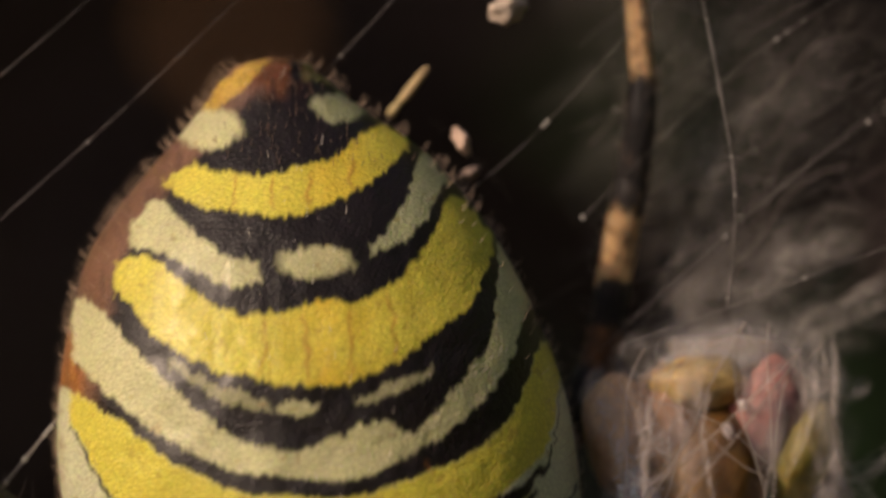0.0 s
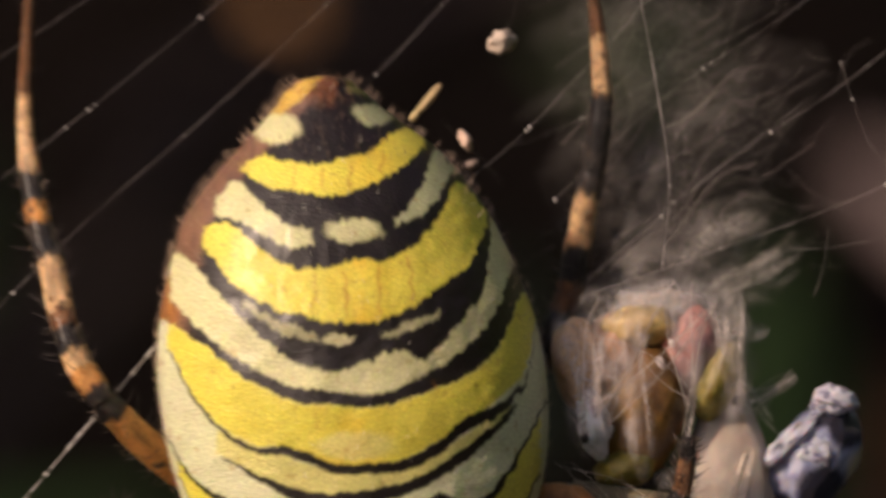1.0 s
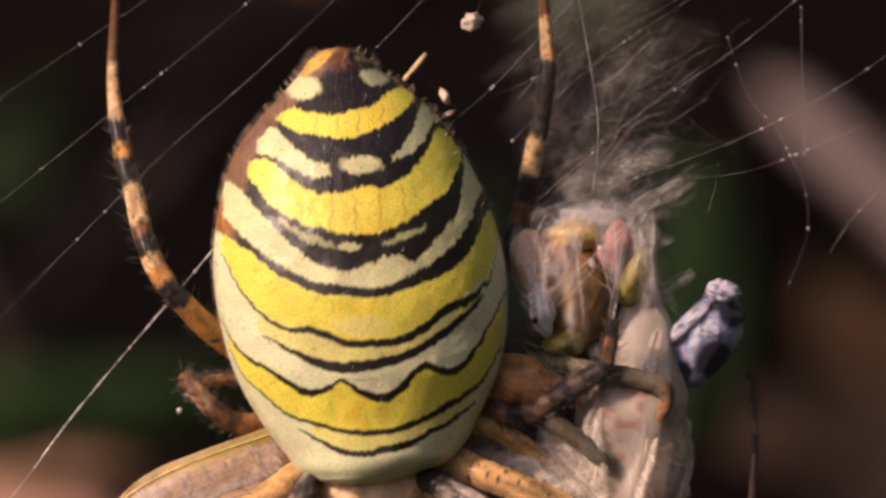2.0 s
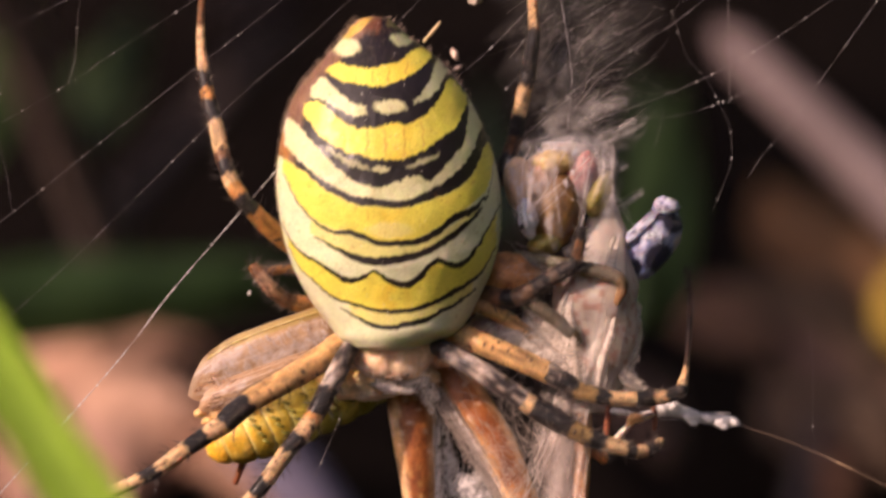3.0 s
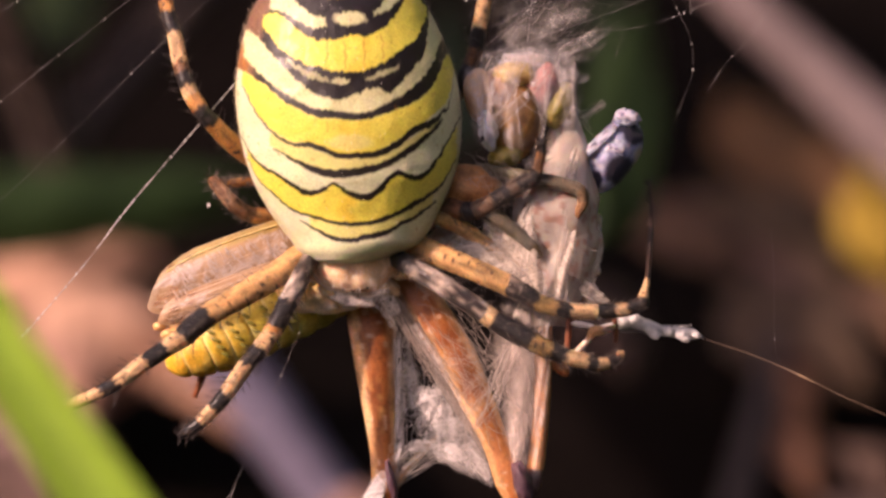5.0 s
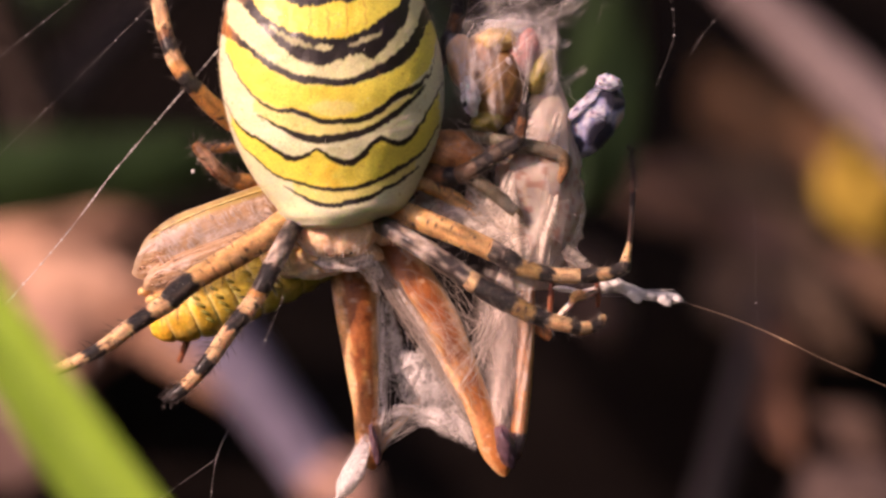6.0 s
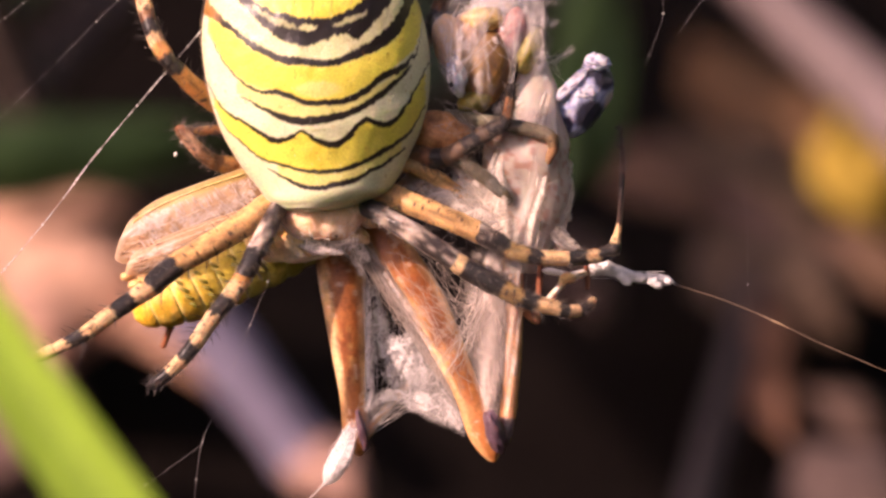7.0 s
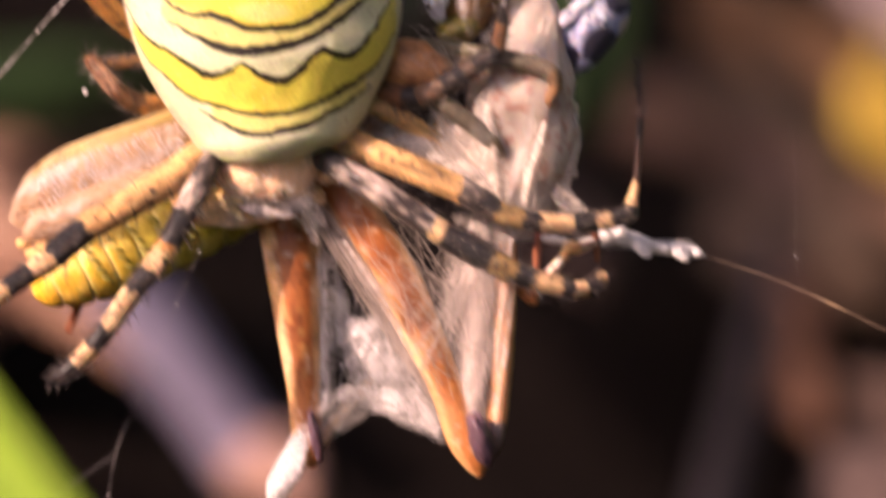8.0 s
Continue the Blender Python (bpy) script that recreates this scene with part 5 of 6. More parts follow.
    ochre = (0.56, 0.27, 0.11)
    geo.tube(*smooth_line([(1078, 650, 1.0, 17, ochre), (1077, 720, 0.8, 17, ochre), (1075, 790, 0.7, 16, ochre), (1070, 860, 0.7, 15, ochre), (1065, 905, 0.7, 15, (0.20, 0.12, 0.12)), (1060, 940, 0.9, 12, dark_knee), (1056, 956, 0.9, 3, dark_knee)]), sides=16)
    part("hind_leg", geo, PREY, prey, "pale orange leg under silk")
    # head with brown cheeks
    geo = Geo()
    brown = lambda d: mixc((0.11, 0.05, 0.014), (0.36, 0.20, 0.045), min(1, max(0, 0.4 + 0.7 * noise.noise(d * 2.4) - 0.35 * d.z - 0.25 * d.x)))
    geo.ball(P(1030, 288, 1.6), (Vector((50 * UNIT, 0, 0)), Vector((0, 0.0015, 0)), Vector((10 * UNIT, 0, 76 * UNIT))), BROWN, 30, 38, 0.08, brown)
    head = part("head", geo, PREY, prey, "olive-brown head under silk")

    def lobe(name, label, u, v, y, a, b, depth, tilt, fn, mat=PREY, rough=0.1):
        geo = Geo()
        c, sn = math.cos(tilt), math.sin(tilt)
        geo.ball(P(u, v, y), (Vector((a * c * UNIT, 0, a * sn * UNIT)), Vector((0, depth, 0)), Vector((-b * sn * UNIT, 0, b * c * UNIT))), BROWN, 22, 28, rough, fn, seed=u * 0.13)
        part(name, geo, mat, head, label)
    patch = lambda one, two: (lambda d: mixc(one, two, min(1, max(0, 0.5 + 0.8 * noise.noise(d * 2.6)))))
    lobe("cheek", "orange-brown cheek", 966, 248, 1.2, 28, 50, 0.0008, 0.15, patch((0.34, 0.18, 0.06), (0.62, 0.40, 0.20)))
    lobe("cheek", "pinkish brown cheek", 1004, 240, 1.1, 30, 48, 0.0008, 0.1, patch((0.20, 0.09, 0.04), (0.44, 0.25, 0.14)))
    lobe("cheek", "yellow-green cheek", 1106, 262, 1.4, 24, 44, 0.0009, -0.35, patch((0.20, 0.17, 0.03), (0.38, 0.31, 0.10)))
    lobe("brow", "yellow brow", 1026, 208, 0.8, 38, 22, 0.0006, 0.1, patch((0.36, 0.24, 0.06), (0.54, 0.40, 0.17)))
    lobe("crown", "pale crown wrapped in silk", 1048, 196, 1.7, 58, 24, 0.0010, 0.0, patch((0.30, 0.25, 0.20), (0.46, 0.44, 0.44)), SHEET, 0.3)
    lobe("jaw", "yellow-green jaw", 1012, 352, 1.0, 32, 20, 0.0008, 0.2, patch((0.14, 0.12, 0.02), (0.30, 0.23, 0.04)))
    lobe("eye", "pink and mauve brown eye under silk", 1080, 230, 0.95, 30, 42, 0.00045, -0.25,
         lambda d: mixc((0.50, 0.19, 0.15), (0.17, 0.09, 0.10), min(1, max(0, 0.55 + 0.9 * d.x - 0.7 * d.z + 0.7 * noise.noise(d * 3)))), PREY, 0.15)
    lobe("palp_tuft", "white silk tuft", 980, 308, 0.2, 16, 34, 0.0005, 0.25, patch((0.50, 0.52, 0.55), (0.74, 0.76, 0.80)), SHEET, 0.3)
    lobe("dot", "small black dot", 970, 323, -0.32, 4, 5, 0.0002, 0, lambda d: BLACK)
    lobe("throat", "dark orange throat behind the spider", 950, 412, 0.9, 62, 44, 0.0010, -0.3, patch((0.18, 0.07, 0.025), (0.62, 0.29, 0.10)))
    # pale beads put in for the bright glint beside the eye
    for u, v, r in ((1048, 246, 5), (1060, 226, 3)):
        lobe("glint_bead", "small pale bead standing in for a glint", u, v, 0.42, r, r * 1.5, 0.0001, 0.2, lambda d: (0.80, 0.72, 0.70), CORD, 0.2)
    for nodes in ([(1000, 186, 0.3, 10), (1040, 182, 0.2, 20), (1085, 184, 0.25, 22), (1120, 200, 0.6, 10)], [(1062, 190, 0.3, 10), (1078, 230, 0.15, 22), (1082, 280, 0.3, 10)], [(1100, 190, 0.5, 10), (1122, 230, 0.7, 16), (1130, 280, 0.8, 10)],
                  [(1120, 200, 0.8, 6), (1145, 215, 1.0, 12), (1160, 208, 1.2, 4)], [(1000, 215, 0.3, 6), (1012, 260, 0.0, 16), (1020, 320, 0.0, 12), (1030, 370, 0.3, 5)],
                  [(1040, 360, 0.2, 6), (1075, 370, 0.4, 20), (1120, 380, 0.5, 14), (1140, 390, 0.7, 5)]):
        part("silk_veil", veil(nodes, 11, (0.80, 0.78, 0.80), (0.62, 0.56, 0.55), 0.30, 0.6), WOOL, prey, "torn white silk over the head")
    # silk drawn over the head
    for nodes in ([(956, 222, 0.4, 5), (958, 245, 0.2, 6), (968, 270, 0.0, 6), (972, 310, -0.2, 4)], [(996, 190, 0.5, 8), (985, 225, 0.1, 8), (984, 270, -0.2, 9), (976, 320, -0.3, 5)],
                  [(1084, 268, 0.1, 3), (1079, 290, -0.1, 6), (1074, 320, 0.0, 6), (1070, 350, 0.2, 3)], [(1110, 185, 0.6, 12), (1112, 220, 0.4, 8), (1104, 260, 0.2, 4), (1088, 285, 0.0, 4)],
                  [(1040, 185, 0.5, 12), (1028, 240, 0.1, 5), (1034, 290, 0.0, 6), (1040, 345, 0.3, 4)]):
        part("silk_veil", veil(nodes, strength=0.35), SPUN, prey, "thin see-through silk veil")
    geo = Geo()
    for u0 in (950, 975, 1005, 1030, 1112, 1125):
        v0 = rng.uniform(165, 200)
        part("silk_cap", veil([(u0, v0, 0.5, 8), (u0 + rng.gauss(0, 8), v0 + 30, 0.15, rng.uniform(8, 16)), (u0 + rng.gauss(0, 10), v0 + rng.uniform(50, 100), 0.05, 5)], 9, (0.84, 0.78, 0.74), (0.66, 0.60, 0.58), 0.25),
             SPUN, prey, "torn white silk")
    part("silk_cap", veil([(945, 212, 0.5, 8), (985, 192, 0.3, 26), (1040, 184, 0.2, 32), (1095, 186, 0.3, 28), (1130, 215, 0.7, 8)], 15, (0.74, 0.74, 0.76), (0.60, 0.55, 0.52), 0.42), MIST, prey, "torn white silk over the crown")
    for nodes, strength in (([(950, 195, 0.2, 16), (972, 245, -0.1, 34), (980, 300, -0.25, 32), (975, 345, 0.0, 14)], 0.75), ([(1000, 185, 0.2, 20), (1018, 225, 0.0, 34), (1024, 280, -0.1, 34), (1024, 340, 0.1, 20)], 0.3),
                            ([(1112, 185, 0.3, 12), (1124, 225, 0.3, 24), (1128, 275, 0.5, 26), (1120, 320, 0.7, 10)], 0.55), ([(1060, 185, 0.2, 12), (1078, 215, -0.05, 26), (1080, 255, -0.1, 24), (1074, 300, 0.0, 10)], 0.25)):
        part("silk_gauze", veil(nodes, 17, (0.84, 0.80, 0.80), (0.72, 0.60, 0.54), strength, 0.8), MIST, prey, "thin silk film over the head")
    geo = Geo()
    top = [(1000, 185), (1060, 172), (1105, 185), (960, 210)]
    def crown():
        u, v = rng.choice(top)
        return P(u + rng.gauss(0, 14), v + rng.gauss(0, 8), rng.uniform(0.0, 0.8))
    fibres(geo, 5, crown, lambda: P(rng.gauss(1077, 4), rng.gauss(285, 8), rng.uniform(-0.3, 0.0)), 0.00012, (0.6, 1.8), (0.84, 0.76, 0.70))
    fibres(geo, 14, crown, lambda: P(rng.choice((968, 976, 984)) + rng.gauss(0, 4), rng.uniform(290, 330), rng.uniform(-0.4, 0.0)), 0.00012, (0.6, 1.8), (0.84, 0.76, 0.70))
    fibres(geo, 6, crown, crown, 0.0002, (0.5, 1.2), (0.78, 0.76, 0.78))
    part("loose_silk", geo, SILK, prey, "white silk strands drawn over the head", kind="stuff")
    return prey


dark_knee = (0.12, 0.07, 0.07)


def build_small_bundle():
    """A small fly-sized bundle in bluish silk."""
    ball = thing("wrapped_fly", P(1205, 345, 2), "small black insect wrapped in bluish white silk", "insect")
    def wrap(d):
        """Bluish silk, thick on the head and in a sash, over a dark body with a tan rim."""
        u, v = 1203 + 50 * d.x + 16 * d.z, 350 - 14 * d.x - 65 * d.z
        if d.y > 0.25:
            return mixc((0.20, 0.22, 0.32), (0.50, 0.52, 0.64), 0.5 + 0.5 * noise.noise(d * 3))
        blot = lambda cu, cv, ru, rv: max(0, 1 - math.hypot((u - cu) / ru, (v - cv) / rv))
        rag = 0.5 * noise.noise(d * 4) + 0.3 * noise.noise(d * 10)
        dark = max(blot(1214, 377, 34, 34), blot(1240, 314, 26, 24), blot(1168, 396, 18, 22), blot(1210, 306, 24, 9)) * 4 + rag
        tint = mixc((0.22, 0.24, 0.42), (0.50, 0.52, 0.66), min(1, max(0, 0.55 + 1.3 * noise.noise(d * 5))))
        tint = mixc(tint, (0.56, 0.46, 0.36), min(1, max(0, blot(1252, 365, 18, 36) * 3 + rag)))
        return mixc(tint, (0.022, 0.022, 0.045), min(1, max(0, dark - 0.3)))
    geo = Geo()
    geo.ball(P(1203, 350, 1.8), (Vector((50 * UNIT, 0, 14 * UNIT)), Vector((0, 0.0010, 0)), Vector((16 * UNIT, 0, 65 * UNIT))), BLACK, 60, 80, 0.10, seed=3, fn=wrap)
    body = part("body", geo, SHEET, ball, "blue-black body under torn white silk")
    for u, v, a, b, tilt in ((1226, 284, 23, 14, -0.1), (1180, 326, 36, 11, 0.75), (1206, 338, 24, 16, 0.2)):
        geo = Geo()
        c, s = math.cos(tilt), math.sin(tilt)
        geo.ball(P(u, v, 1.05), (Vector((a * c * UNIT, 0, a * s * UNIT)), Vector((0, 0.0003, 0)), Vector((-b * s * UNIT, 0, b * c * UNIT))), WHITE, 26, 32, 0.35, seed=u,
                 fn=lambda d: mixc((0.12, 0.12, 0.22), (0.58, 0.59, 0.68), min(1, max(0, 0.8 + 1.8 * noise.noise(d * 3.2)))))
        part("silk_patch", geo, SHEET, body, "bluish white silk")
    geo = Geo()
    fibres(geo, 8, lambda: P(rng.gauss(1160, 6), rng.gauss(310, 18), 1.2), lambda: P(rng.gauss(1125, 6), rng.gauss(270, 20), 2.4), 0.0001, (0.5, 1.0), WHITE)
    part("loose_silk", geo, SILK, body, kind="stuff")


def build_silk():
    """The hazy silk band above the prey, the tangle below it, and the thick strand at the side."""
    geo = Geo()

    def band():
        t = rng.random()
        return P(1075 + rng.gauss(0, 60) - 30 * (1 - t), -150 + 310 * t, 2.9 + rng.gauss(0, 0.3))
    def jump(a, size):
        return a + Vector((rng.gauss(0, size), rng.gauss(0, size * 0.3), rng.gauss(0, size)))
    for k in range(300):
        a = band()
        reach = rng.gauss(0.0007, 0.0006)
        b = a + Vector((reach, rng.gauss(0, 0.0003), reach * rng.gauss(0.6, 0.5) + rng.gauss(0, 0.0004)))
        fibres(geo, 1, lambda: a, lambda: b, 0.00012, (0.18, 0.45), (0.50, 0.45, 0.42), 6)
    for nodes in ((1056, 3, 1133, -58), (1157, 52, 1210, 19), (974, 198, 1056, 158), (1000, 150, 1090, 60), (1060, 120, 1150, 40), (985, 60, 1060, -30), (1100, 170, 1190, 110), (950, 20, 1030, -60)):
        a, b = P(nodes[0], nodes[1], 2.6), P(nodes[2], nodes[3], 2.7)
        fibres(geo, 1, lambda: a, lambda: b, 0.0001, (0.6, 1.2), (0.62, 0.55, 0.51))
    band_thing = thing("silk_band", P(1070, 0, 3.2), "hazy white silk band spun above the prey", "silk")
    part("silk_fibre", geo, SILK, band_thing, "fine silk strands", kind="stuff")
    grey, dull = (0.55, 0.52, 0.485), (0.41, 0.38, 0.355)
    for nodes, strength in (([(1000, -230, 3.3, 70), (1015, -140, 3.2, 95), (1040, -50, 3.1, 125), (1062, 40, 3.1, 130), (1075, 120, 3.1, 120), (1080, 200, 3.1, 80)], 0.15),
                            ([(930, 80, 2.8, 30), (1010, 40, 2.8, 80), (1090, 0, 2.8, 90), (1170, -40, 2.9, 60), (1230, -70, 2.9, 20)], 0.15),
                            ([(960, -60, 2.9, 30), (1030, -90, 2.9, 60), (1120, -130, 2.9, 50), (1220, -180, 2.9, 20)], 0.13),
                            ([(950, 185, 2.4, 8), (1000, 158, 2.4, 24), (1060, 128, 2.4, 30), (1120, 96, 2.5, 28), (1170, 76, 2.6, 10)], 0.42),
                            ([(1095, 182, 2.4, 8), (1130, 163, 2.4, 16), (1168, 142, 2.5, 15), (1198, 124, 2.6, 6)], 0.8),
                            ([(1010, 130, 2.4, 10), (1060, 60, 2.5, 45), (1110, 0, 2.6, 50), (1150, -60, 2.7, 20)], 0.16),
                            ([(985, 190, 2.5, 10), (1035, 165, 2.5, 40), (1085, 140, 2.5, 42), (1130, 112, 2.6, 24), (1165, 98, 2.7, 10)], 0.80),
                            ([(1075, 200, 2.6, 8), (1120, 175, 2.6, 26), (1165, 155, 2.7, 22), (1195, 140, 2.7, 8)], 0.70),
                            ([(995, 175, 2.4, 10), (1025, 120, 2.5, 34), (1045, 60, 2.6, 40), (1060, 0, 2.7, 20)], 0.26)):
        part("mist", veil(nodes, 31, grey, dull, strength, 0.5), MIST, band_thing, "thin cloudy silk haze")
    # tangle between the hind legs
    geo = Geo()
    def tang():
        t = rng.random()
        return P(rng.gauss(862 + 90 * t, 20), rng.gauss(782 + 82 * t, 15), rng.uniform(1.6, 3.0))
    for _ in range(210):
        a = tang()
        b = jump(a, 0.0006)
        fibres(geo, 1, lambda: a, lambda: b, 0.0004, (0.7, 1.9), (0.88, 0.85, 0.83), 9)
    fibres(geo, 60, lambda: P(rng.gauss(822, 7), rng.uniform(600, 640), rng.uniform(0.6, 1.2)), lambda: P(rng.gauss(985, 8), rng.uniform(840, 890), rng.uniform(0.6, 1.2)), 0.00010, (0.8, 2.6), (0.78, 0.68, 0.60))
    fibres(geo, 74, lambda: P(rng.uniform(850, 960), rng.uniform(600, 740), rng.uniform(-0.3, 0.3)), lambda: P(rng.uniform(940, 1040), rng.uniform(700, 880), rng.uniform(-0.3, 0.3)), 0.0003, (0.5, 1.3), (0.84, 0.74, 0.66))
    fibres(geo, 40, lambda: P(rng.gauss(985, 10), rng.uniform(850, 930), 1.2), lambda: P(rng.gauss(935, 20), rng.uniform(840, 900), 2.2), 0.00012, (0.6, 1.8), (0.84, 0.78, 0.72))
    fibres(geo, 34, lambda: P(rng.gauss(806, 5), rng.uniform(880, 950), 1.6), lambda: P(rng.gauss(880, 20), rng.uniform(850, 900), 2.2), 0.00012, (0.6, 1.8), (0.84, 0.78, 0.72))
    fibres(geo, 22, lambda: P(rng.gauss(818, 4), rng.uniform(640, 680), 1.6), lambda: P(rng.gauss(830, 5), rng.uniform(820, 930), 1.8), 0.0001, (0.6, 1.8), (0.80, 0.74, 0.70))
    fibres(geo, 26, lambda: P(rng.gauss(1022, 12), rng.uniform(680, 730), rng.uniform(-0.3, 0.1)), lambda: P(rng.gauss(950, 16), rng.uniform(790, 850), rng.uniform(-0.2, 0.2)), 0.00012, (0.6, 1.5), (0.90, 0.82, 0.76))
    single("silk_tangle", geo, SILK, P(920, 840, 3), "white woolly silk tangle between the hind legs", "silk", kind="stuff")
    wool = thing("silk_wool", P(920, 830, 2.4), "white wisps of silk wool between the legs", "silk")
    white, shade = (0.84, 0.79, 0.76), (0.72, 0.65, 0.61)
    for k in range(21):
        t = rng.random()
        u0, v0 = 838 + 110 * t + rng.gauss(0, 16), 765 + 110 * t + rng.gauss(0, 26)
        turn = rng.uniform(0, math.pi)
        reach = rng.uniform(18, 48)
        du, dv = reach * math.cos(turn), reach * math.sin(turn)
        y = rng.uniform(1.3, 2.8)
        part("wisp", veil([(u0 - du, v0 - dv, y, 4), (u0 + rng.gauss(0, 9), v0 + rng.gauss(0, 9), y - 0.2, rng.uniform(12, 28)), (u0 + du, v0 + dv, y + 0.1, 4)], 9, white, shade, rng.uniform(0.5, 0.95), 0.6), WOOL, wool)
    # sheets drawn along the femur, from knee to knee and up into the gap
    for nodes in ([(812, 590, 0.9, 8), (850, 650, 0.8, 16), (905, 730, 0.7, 16), (960, 810, 0.6, 14), (1000, 870, 0.5, 6)], [(818, 600, 1.2, 6), (870, 690, 1.0, 14), (930, 780, 0.9, 16), (985, 860, 0.8, 8)],
                  [(818, 890, 1.6, 10), (860, 865, 1.9, 14), (910, 880, 2.0, 20), (960, 905, 1.6, 20), (990, 925, 1.2, 8)], [(830, 620, 1.8, 6), (838, 700, 1.9, 12), (850, 780, 2.0, 18), (866, 830, 2.0, 10)],
                  [(820, 650, 1.5, 4), (826, 760, 1.6, 9), (824, 850, 1.7, 10), (815, 920, 1.6, 5)], [(930, 700, 1.4, 8), (900, 760, 1.7, 14), (880, 800, 2.0, 18), (870, 850, 2.2, 10)],
                  [(940, 860, 1.6, 10), (970, 900, 1.4, 18), (985, 925, 1.3, 10), (990, 940, 1.3, 4)]):
        part("sheet", veil(nodes, 9, white, shade, 0.6, 0.5), WOOL, wool, "drawn-out white silk sheet")
    # silk on the thorax, below the carapace
    pad = thing("silk_pad", P(760, 600, 1.0), "pinkish white silk under the spider's head", "silk")
    for nodes in ([(690, 592, 0.0, 8), (720, 602, -0.2, 15), (770, 604, -0.3, 16), (815, 592, 0.0, 10)], [(660, 622, 0.7, 6), (700, 612, 0.3, 12), (740, 608, 0.0, 14), (780, 612, 0.1, 8)],
                  [(790, 560, 0.2, 8), (805, 600, 0.2, 16), (825, 640, 0.6, 10)], [(770, 590, 0.2, 10), (800, 620, 0.5, 14), (815, 660, 0.9, 6)]):
        part("layer", veil(nodes, 9, (0.86, 0.80, 0.76), (0.84, 0.70, 0.60), 0.95, 0.4), WOOL, pad)
    tail = Geo()
    dim_thread = (0.30, 0.27, 0.26)
    tail.tube(*smooth_line([(794, 925, 1.9, 8, WHITE), (784, 945, 1.8, 13, WHITE), (774, 968, 1.8, 17, WHITE), (763, 990, 1.8, 18, WHITE), (756, 1004, 1.9, 16, WHITE), (748, 1016, 2.0, 8, WHITE), (742, 1022, 2.0, 2, WHITE), (715, 1050, 2.6, 0.7, dim_thread), (690, 1075, 2.6, 0.6, dim_thread), (560, 1180, 3, 0.5, dim_thread)]), sides=12)
    knot = thing("silk_knot", P(770, 985, 2.4), "white silk knot at the knee with a thread", "silk")
    part("core", tail, CORD, knot)
    for du, w in ((-5, 13), (4, 15), (9, 10), (-2, 18)):
        part("wisp", veil([(802 + du, 905, 1.3, 3), (785 + du, 942, 1.2, w), (774 + du, 970, 1.1, w * 1.3), (764 + du, 994, 1.2, w), (750 + du, 1020, 1.5, 2)], 9, (0.86, 0.82, 0.80), (0.72, 0.66, 0.63), 0.7, 0.6), WOOL, knot, "loose silk")
    side = Geo()
    tan = (0.30, 0.21, 0.14)
    nodes = [(1185, 660, 0.6, 2, WHITE), (1203, 653, 0.6, 8, WHITE), (1228, 645, 0.6, 11, WHITE), (1258, 650, 0.6, 11, WHITE), (1290, 661, 0.7, 9, WHITE), (1318, 664, 0.8, 9, WHITE),
             (1344, 667, 0.9, 9, WHITE), (1356, 670, 1.0, 3, WHITE), (1364, 675, 1.2, 0.9, tan), (1440, 700, 1.2, 0.7, tan), (1500, 724, 1.2, 0.9, tan), (1530, 738, 1.2, 1.9, (0.6, 0.42, 0.25)), (1560, 752, 1.2, 0.8, tan), (1640, 790, 1.2, 0.7, tan), (1900, 900, 1.2, 0.7, tan)]
    side.tube(*smooth_line(nodes), sides=12)
    for u, v, q in ((1274, 667, 8), (1268, 660, 9), (1328, 674, 7), (1322, 669, 8), (1348, 668, 6), (1244, 643, 10), (1222, 646, 10), (1300, 661, 8)):
        side.ball(P(u, v, 0.5), (Vector((q * 1.3 * UNIT, 0, -q * 0.4 * UNIT)), Vector((0, q * UNIT, 0)), Vector((q * 0.2 * UNIT, 0, q * UNIT))), WHITE, 16, 20, 0.2, seed=u)
    side.tube(*smooth_line([(1126, 648, 0.5, 2, WHITE), (1140, 649, 0.4, 6, WHITE), (1158, 652, 0.4, 5, WHITE), (1176, 656, 0.4, 5, WHITE), (1200, 652, 0.5, 6, WHITE)]), sides=12)
    fibres(side, 14, lambda: P(rng.uniform(1195, 1350), 655 + rng.gauss(4, 5), 0.4), lambda: P(rng.uniform(1195, 1350), 655 + rng.gauss(4, 7), 0.4), 0.00005, (0.5, 1.4), WHITE)
    single("silk_strand", side, CORD, P(1280, 650, 1.2), "thick white silk strand with small lumps", "silk")


def web_line(nodes, r, knots, tint=(0.33, 0.30, 0.29)):
    geo = Geo()
    pts, radii, tints = smooth_line([(u, v, y, 1.0, tint) for u, v, y in nodes], 5)
    radii = [r * 0.30 * UNIT * (0.75 + 1.1 * noise.noise(p / (22 * UNIT))) + 0.07 * UNIT for p in pts]
    geo.tube(pts, radii, tints, sides=4)
    for _ in range(knots):
        p = rng.choice(pts)
        size = rng.uniform(0.8, 1.9) * UNIT * (1.2 if r > 2.8 else 1.0)
        geo.ball(p, (Vector((size, 0, 0)), Vector((0, size, 0)), Vector((0, 0, size * 1.2))), (0.70, 0.68, 0.64), 6, 8)
    return geo


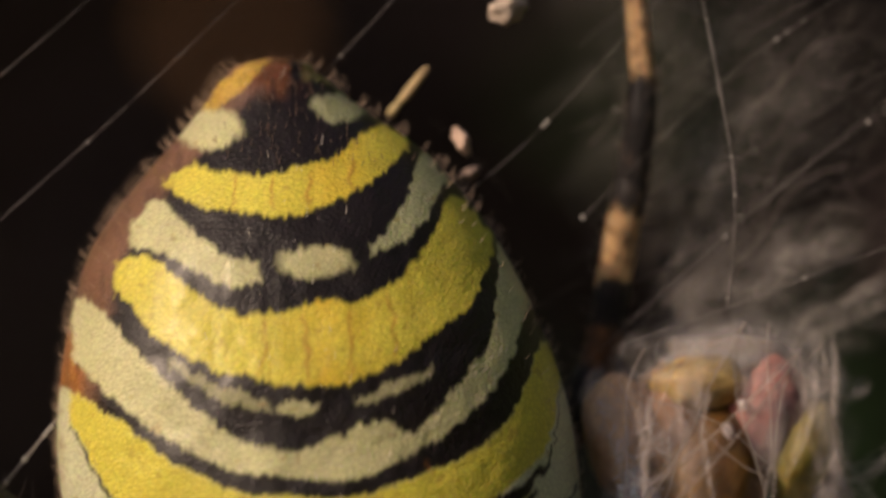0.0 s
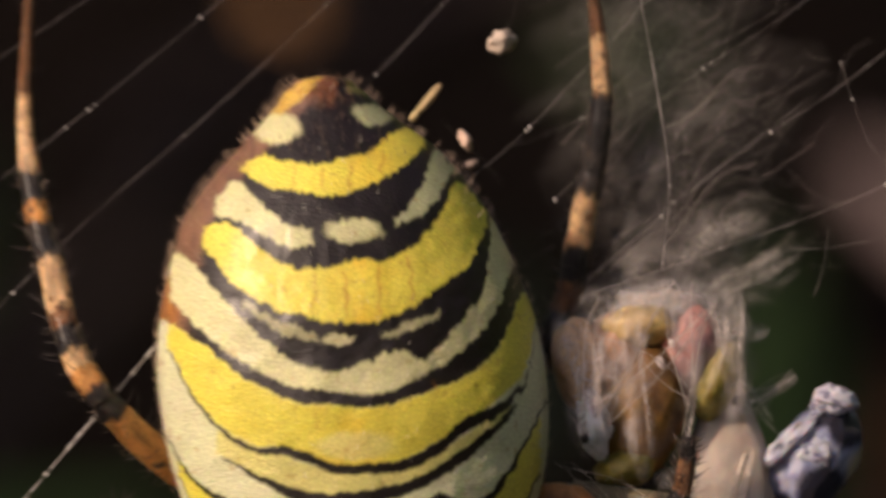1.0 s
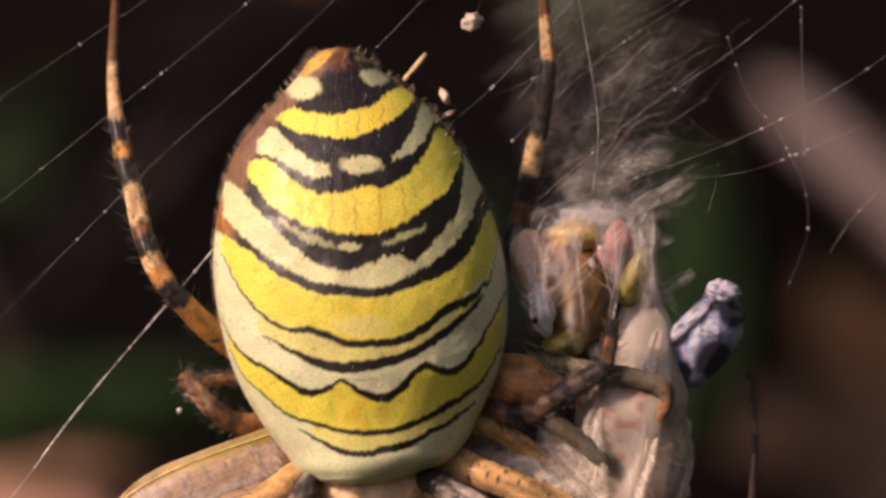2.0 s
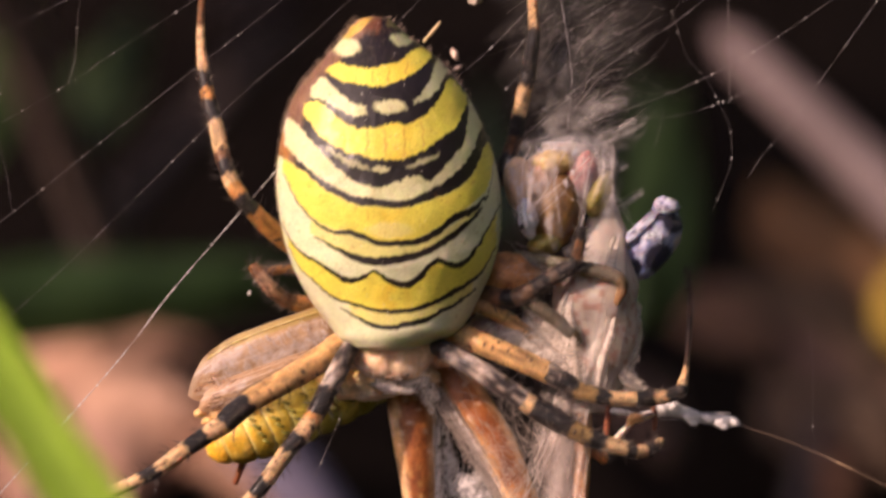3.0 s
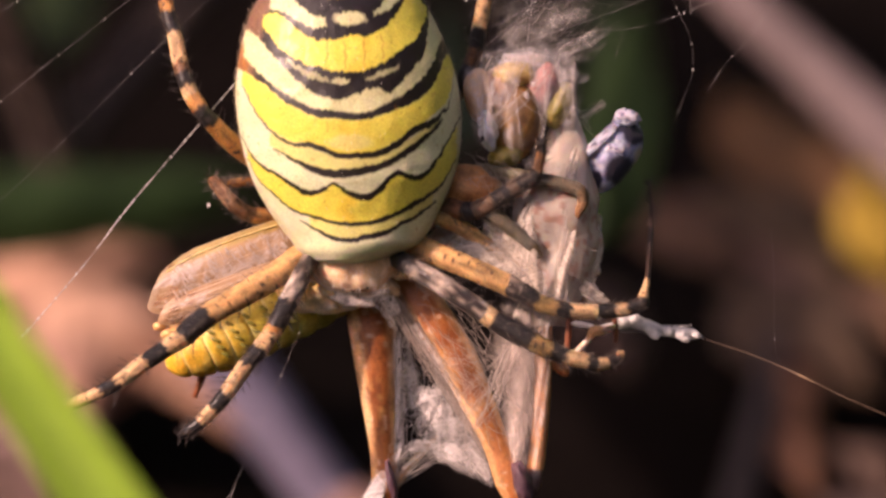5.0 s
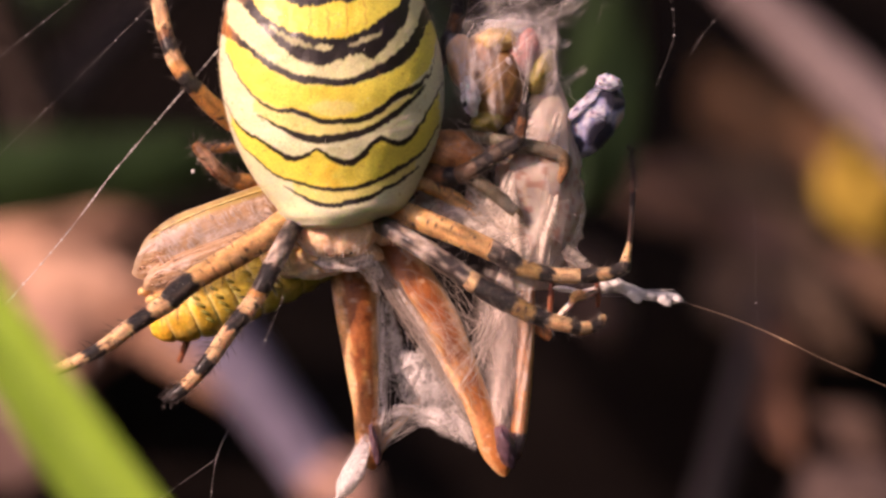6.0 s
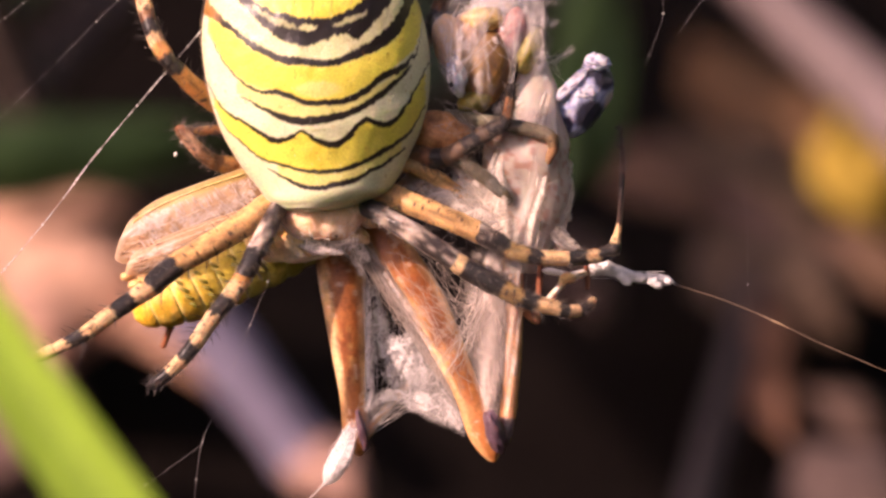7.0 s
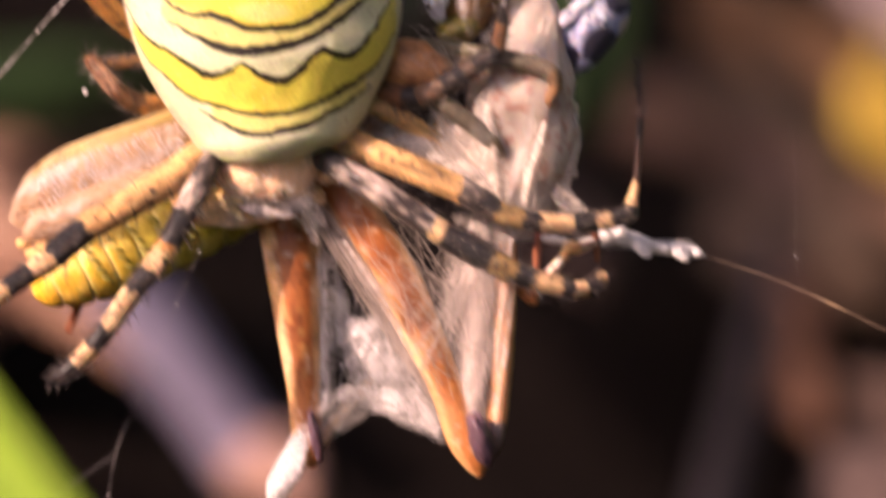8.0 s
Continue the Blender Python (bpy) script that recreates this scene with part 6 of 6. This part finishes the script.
def build_web():
    lines = [
        ([(-500, 690, 0.2), (0, 350, 0.2), (200, 195, 0.2), (390, 45, 0.2), (560, -90, 0.2), (900, -380, 0.2)], 0.85, 18),
        ([(-420, 910, 0.2), (80, 470, 0.2), (240, 320, 0.2), (450, 112, 0.2), (590, -10, 0.2), (720, -130, 0.2), (960, -360, 0.2)], 0.9, 18),
        ([(-300, 1180, 0.4), (200, 627, 0.4), (350, 440, 0.4), (470, 300, 0.4), (538, 221, 0.3), (552, 205, 0.2)], 3.0, 170),
        ([(-300, 330, 0.3), (40, 145, 0.3), (170, 70, 0.3), (255, 12, 0.3), (500, -150, 0.3)], 0.7, 8),
        ([(-100, 60, 0.3), (150, -70, 0.3), (420, -200, 0.3)], 0.8, 5),
        ([(165, 72, 0.3), (178, 30, 0.3), (185, -60, 0.3), (200, -160, 0.3)], 0.7, 3),
        ([(68, 298, 0.2), (58, 230, 0.3), (42, 145, 0.3), (55, 40, 0.3)], 0.6, 2),
        ([(740, -30, 0.3), (800, -90, 0.3), (900, -200, 0.3), (1000, -330, 0.3)], 1.0, 5),
        ([(850, 60, 0.8), (900, 20, 0.8), (960, -40, 0.8), (1060, -150, 0.8), (1150, -260, 0.8)], 0.9, 6),
        ([(1050, 150, 0.2), (1058, 60, 0.2), (1045, -40, 0.2), (1026, -150, 0.2), (1010, -260, 0.2)], 2.6, 4),
        ([(960, 180, 0.3), (1030, 158, 0.3), (1110, 130, 0.3), (1200, 98, 0.8), (1290, 60, 0.8), (1400, 0, 0.8), (1560, -110, 0.8)], 0.9, 7),
        ([(1235, -60, 1.0), (1262, 20, 1.0), (1298, 62, 1.0), (1320, 105, 1.0), (1338, 145, 1.0), (1342, 200, 1.0), (1330, 240, 1.0), (1310, 290, 1.0)], 0.38, 8),
        ([(1370, 235, 1.0), (1400, 190, 1.0), (1440, 145, 1.0), (1500, 60, 1.0), (1600, -80, 1.0)], 0.9, 4),
        ([(1335, -100, 1.0), (1336, 0, 1.0), (1338, 100, 1.0)], 0.8, 3),
        ([(1480, 480, 1.0), (1486, 560, 1.0), (1488, 690, 1.0), (1500, 720, 1.2)], 0.16, 1),
        ([(650, 660, 1.0), (600, 780, 1.0), (560, 880, 1.0), (530, 950, 1.0), (515, 1070, 1.0), (500, 1300, 1.0)], 1.0, 5),
        ([(530, 950, 1.0), (480, 985, 1.0), (400, 1040, 1.0), (250, 1130, 1.0)], 0.9, 3),
        ([(930, 200, 1.0), (1010, 130, 1.0), (1120, 40, 1.0), (1240, -40, 1.0), (1340, -120, 1.0)], 0.8, 6),
        ([(940, 80, 1.0), (1060, -30, 1.0), (1180, -110, 1.0), (1300, -200, 1.0)], 0.8, 6),
        ([(1180, 130, 1.0), (1230, 128, 1.0), (1300, 110, 1.0), (1420, 60, 1.0)], 0.7, 3),
        ([(1205, 180, 1.0), (1215, 150, 1.0), (1222, 110, 1.0)], 0.5, 0),
    ]
    for k in range(5):
        v0 = -120 + 66 * k + rng.uniform(-8, 8)
        u0 = rng.uniform(925, 985)
        lines.append(([(u0, v0, 2.6), (u0 + 90, v0 - rng.uniform(40, 70), 2.4), (u0 + rng.uniform(190, 320), v0 - rng.uniform(110, 170), 0.9)], rng.uniform(0.4, 0.7), 1))
    for nodes, r, knots in lines:
        single("web_thread", web_line(nodes, r, knots, (0.60, 0.56, 0.53) if r > 2.8 else (0.33, 0.30, 0.29)), THREAD, P(*nodes[0]), "fine pale spider web thread with tiny droplets", "web", "threads of the web")


def build_crumbs():
    for u, v, y, a, b, tilt, tint in ((851, 18, 0.6, 6, 11, 0.5, (0.62, 0.46, 0.36)), (888, -83, 0.6, 15, 11, 0.2, (0.52, 0.43, 0.35)), (856, 42, 0.8, 9, 4, 0.3, (0.32, 0.24, 0.20))):
        geo = Geo()
        c, s = math.cos(tilt), math.sin(tilt)
        geo.ball(P(u, v, y), (Vector((a * c * UNIT, 0, a * s * UNIT)), Vector((0, a * UNIT, 0)), Vector((-b * s * UNIT, 0, b * c * UNIT))), tint, 14, 18, 0.5, seed=u)
        single("crumb", geo, DRY, P(u, v, y), "pale crumb caught in the web", "debris", "crumbs in the web")
    for u, v, q in ((499, 418, 2.6), (488, 441, 3.2)):
        geo = Geo()
        geo.ball(P(u, v, 0.9), (Vector((q * UNIT, 0, 0)), Vector((0, q * UNIT, 0)), Vector((0, 0, q * 1.2 * UNIT))), (0.72, 0.70, 0.66), 10, 12, 0.5, seed=u)
        single("crumb", geo, CORD, P(u, v, 0.9), "tiny white speck hanging by the short leg", "debris", "specks by the short leg")
    geo = Geo()
    geo.tube(*smooth_line([(795, -4, 1.4, 2, (0.60, 0.48, 0.24)), (799, -9, 1.4, 3.4, (0.66, 0.54, 0.28)), (803, -14, 1.4, 2.2, (0.60, 0.48, 0.24)), (808, -19, 1.4, 3.6, (0.62, 0.48, 0.26)), (822, -36, 1.3, 3, (0.56, 0.42, 0.24)), (826, -41, 1.3, 1.6, (0.5, 0.4, 0.2))]), sides=10)
    single("straw_bit", geo, DRY, P(806, -18, 1.4), "tiny straw-coloured bit stuck on a thread", "debris")


build_ground()
build_bounce_grass()
build_litter()
build_shade_leaf()
front_blade = build_front_blade()
spider = build_spider()
build_hopper()
build_wrapped_prey()
build_small_bundle()
build_silk()
build_web()
build_crumbs()

# focus on the spider's back
cam.data.dof.use_dof = True
cam.data.dof.focus_object = spider
cam.data.dof.aperture_fstop = 58.0


def motions():
    """The spider and its prey hang still; the near grass blade sways a little at the end."""
    rest = front_blade.matrix_basis.copy()
    walk(front_blade, [(t, Matrix.Translation((shift * 0.001, 0, 0)) @ rest) for t, shift in ((0.0, 0.0), (7.0, 0.0), (7.5, 0.45), (8.0, 1.35))])


motions()
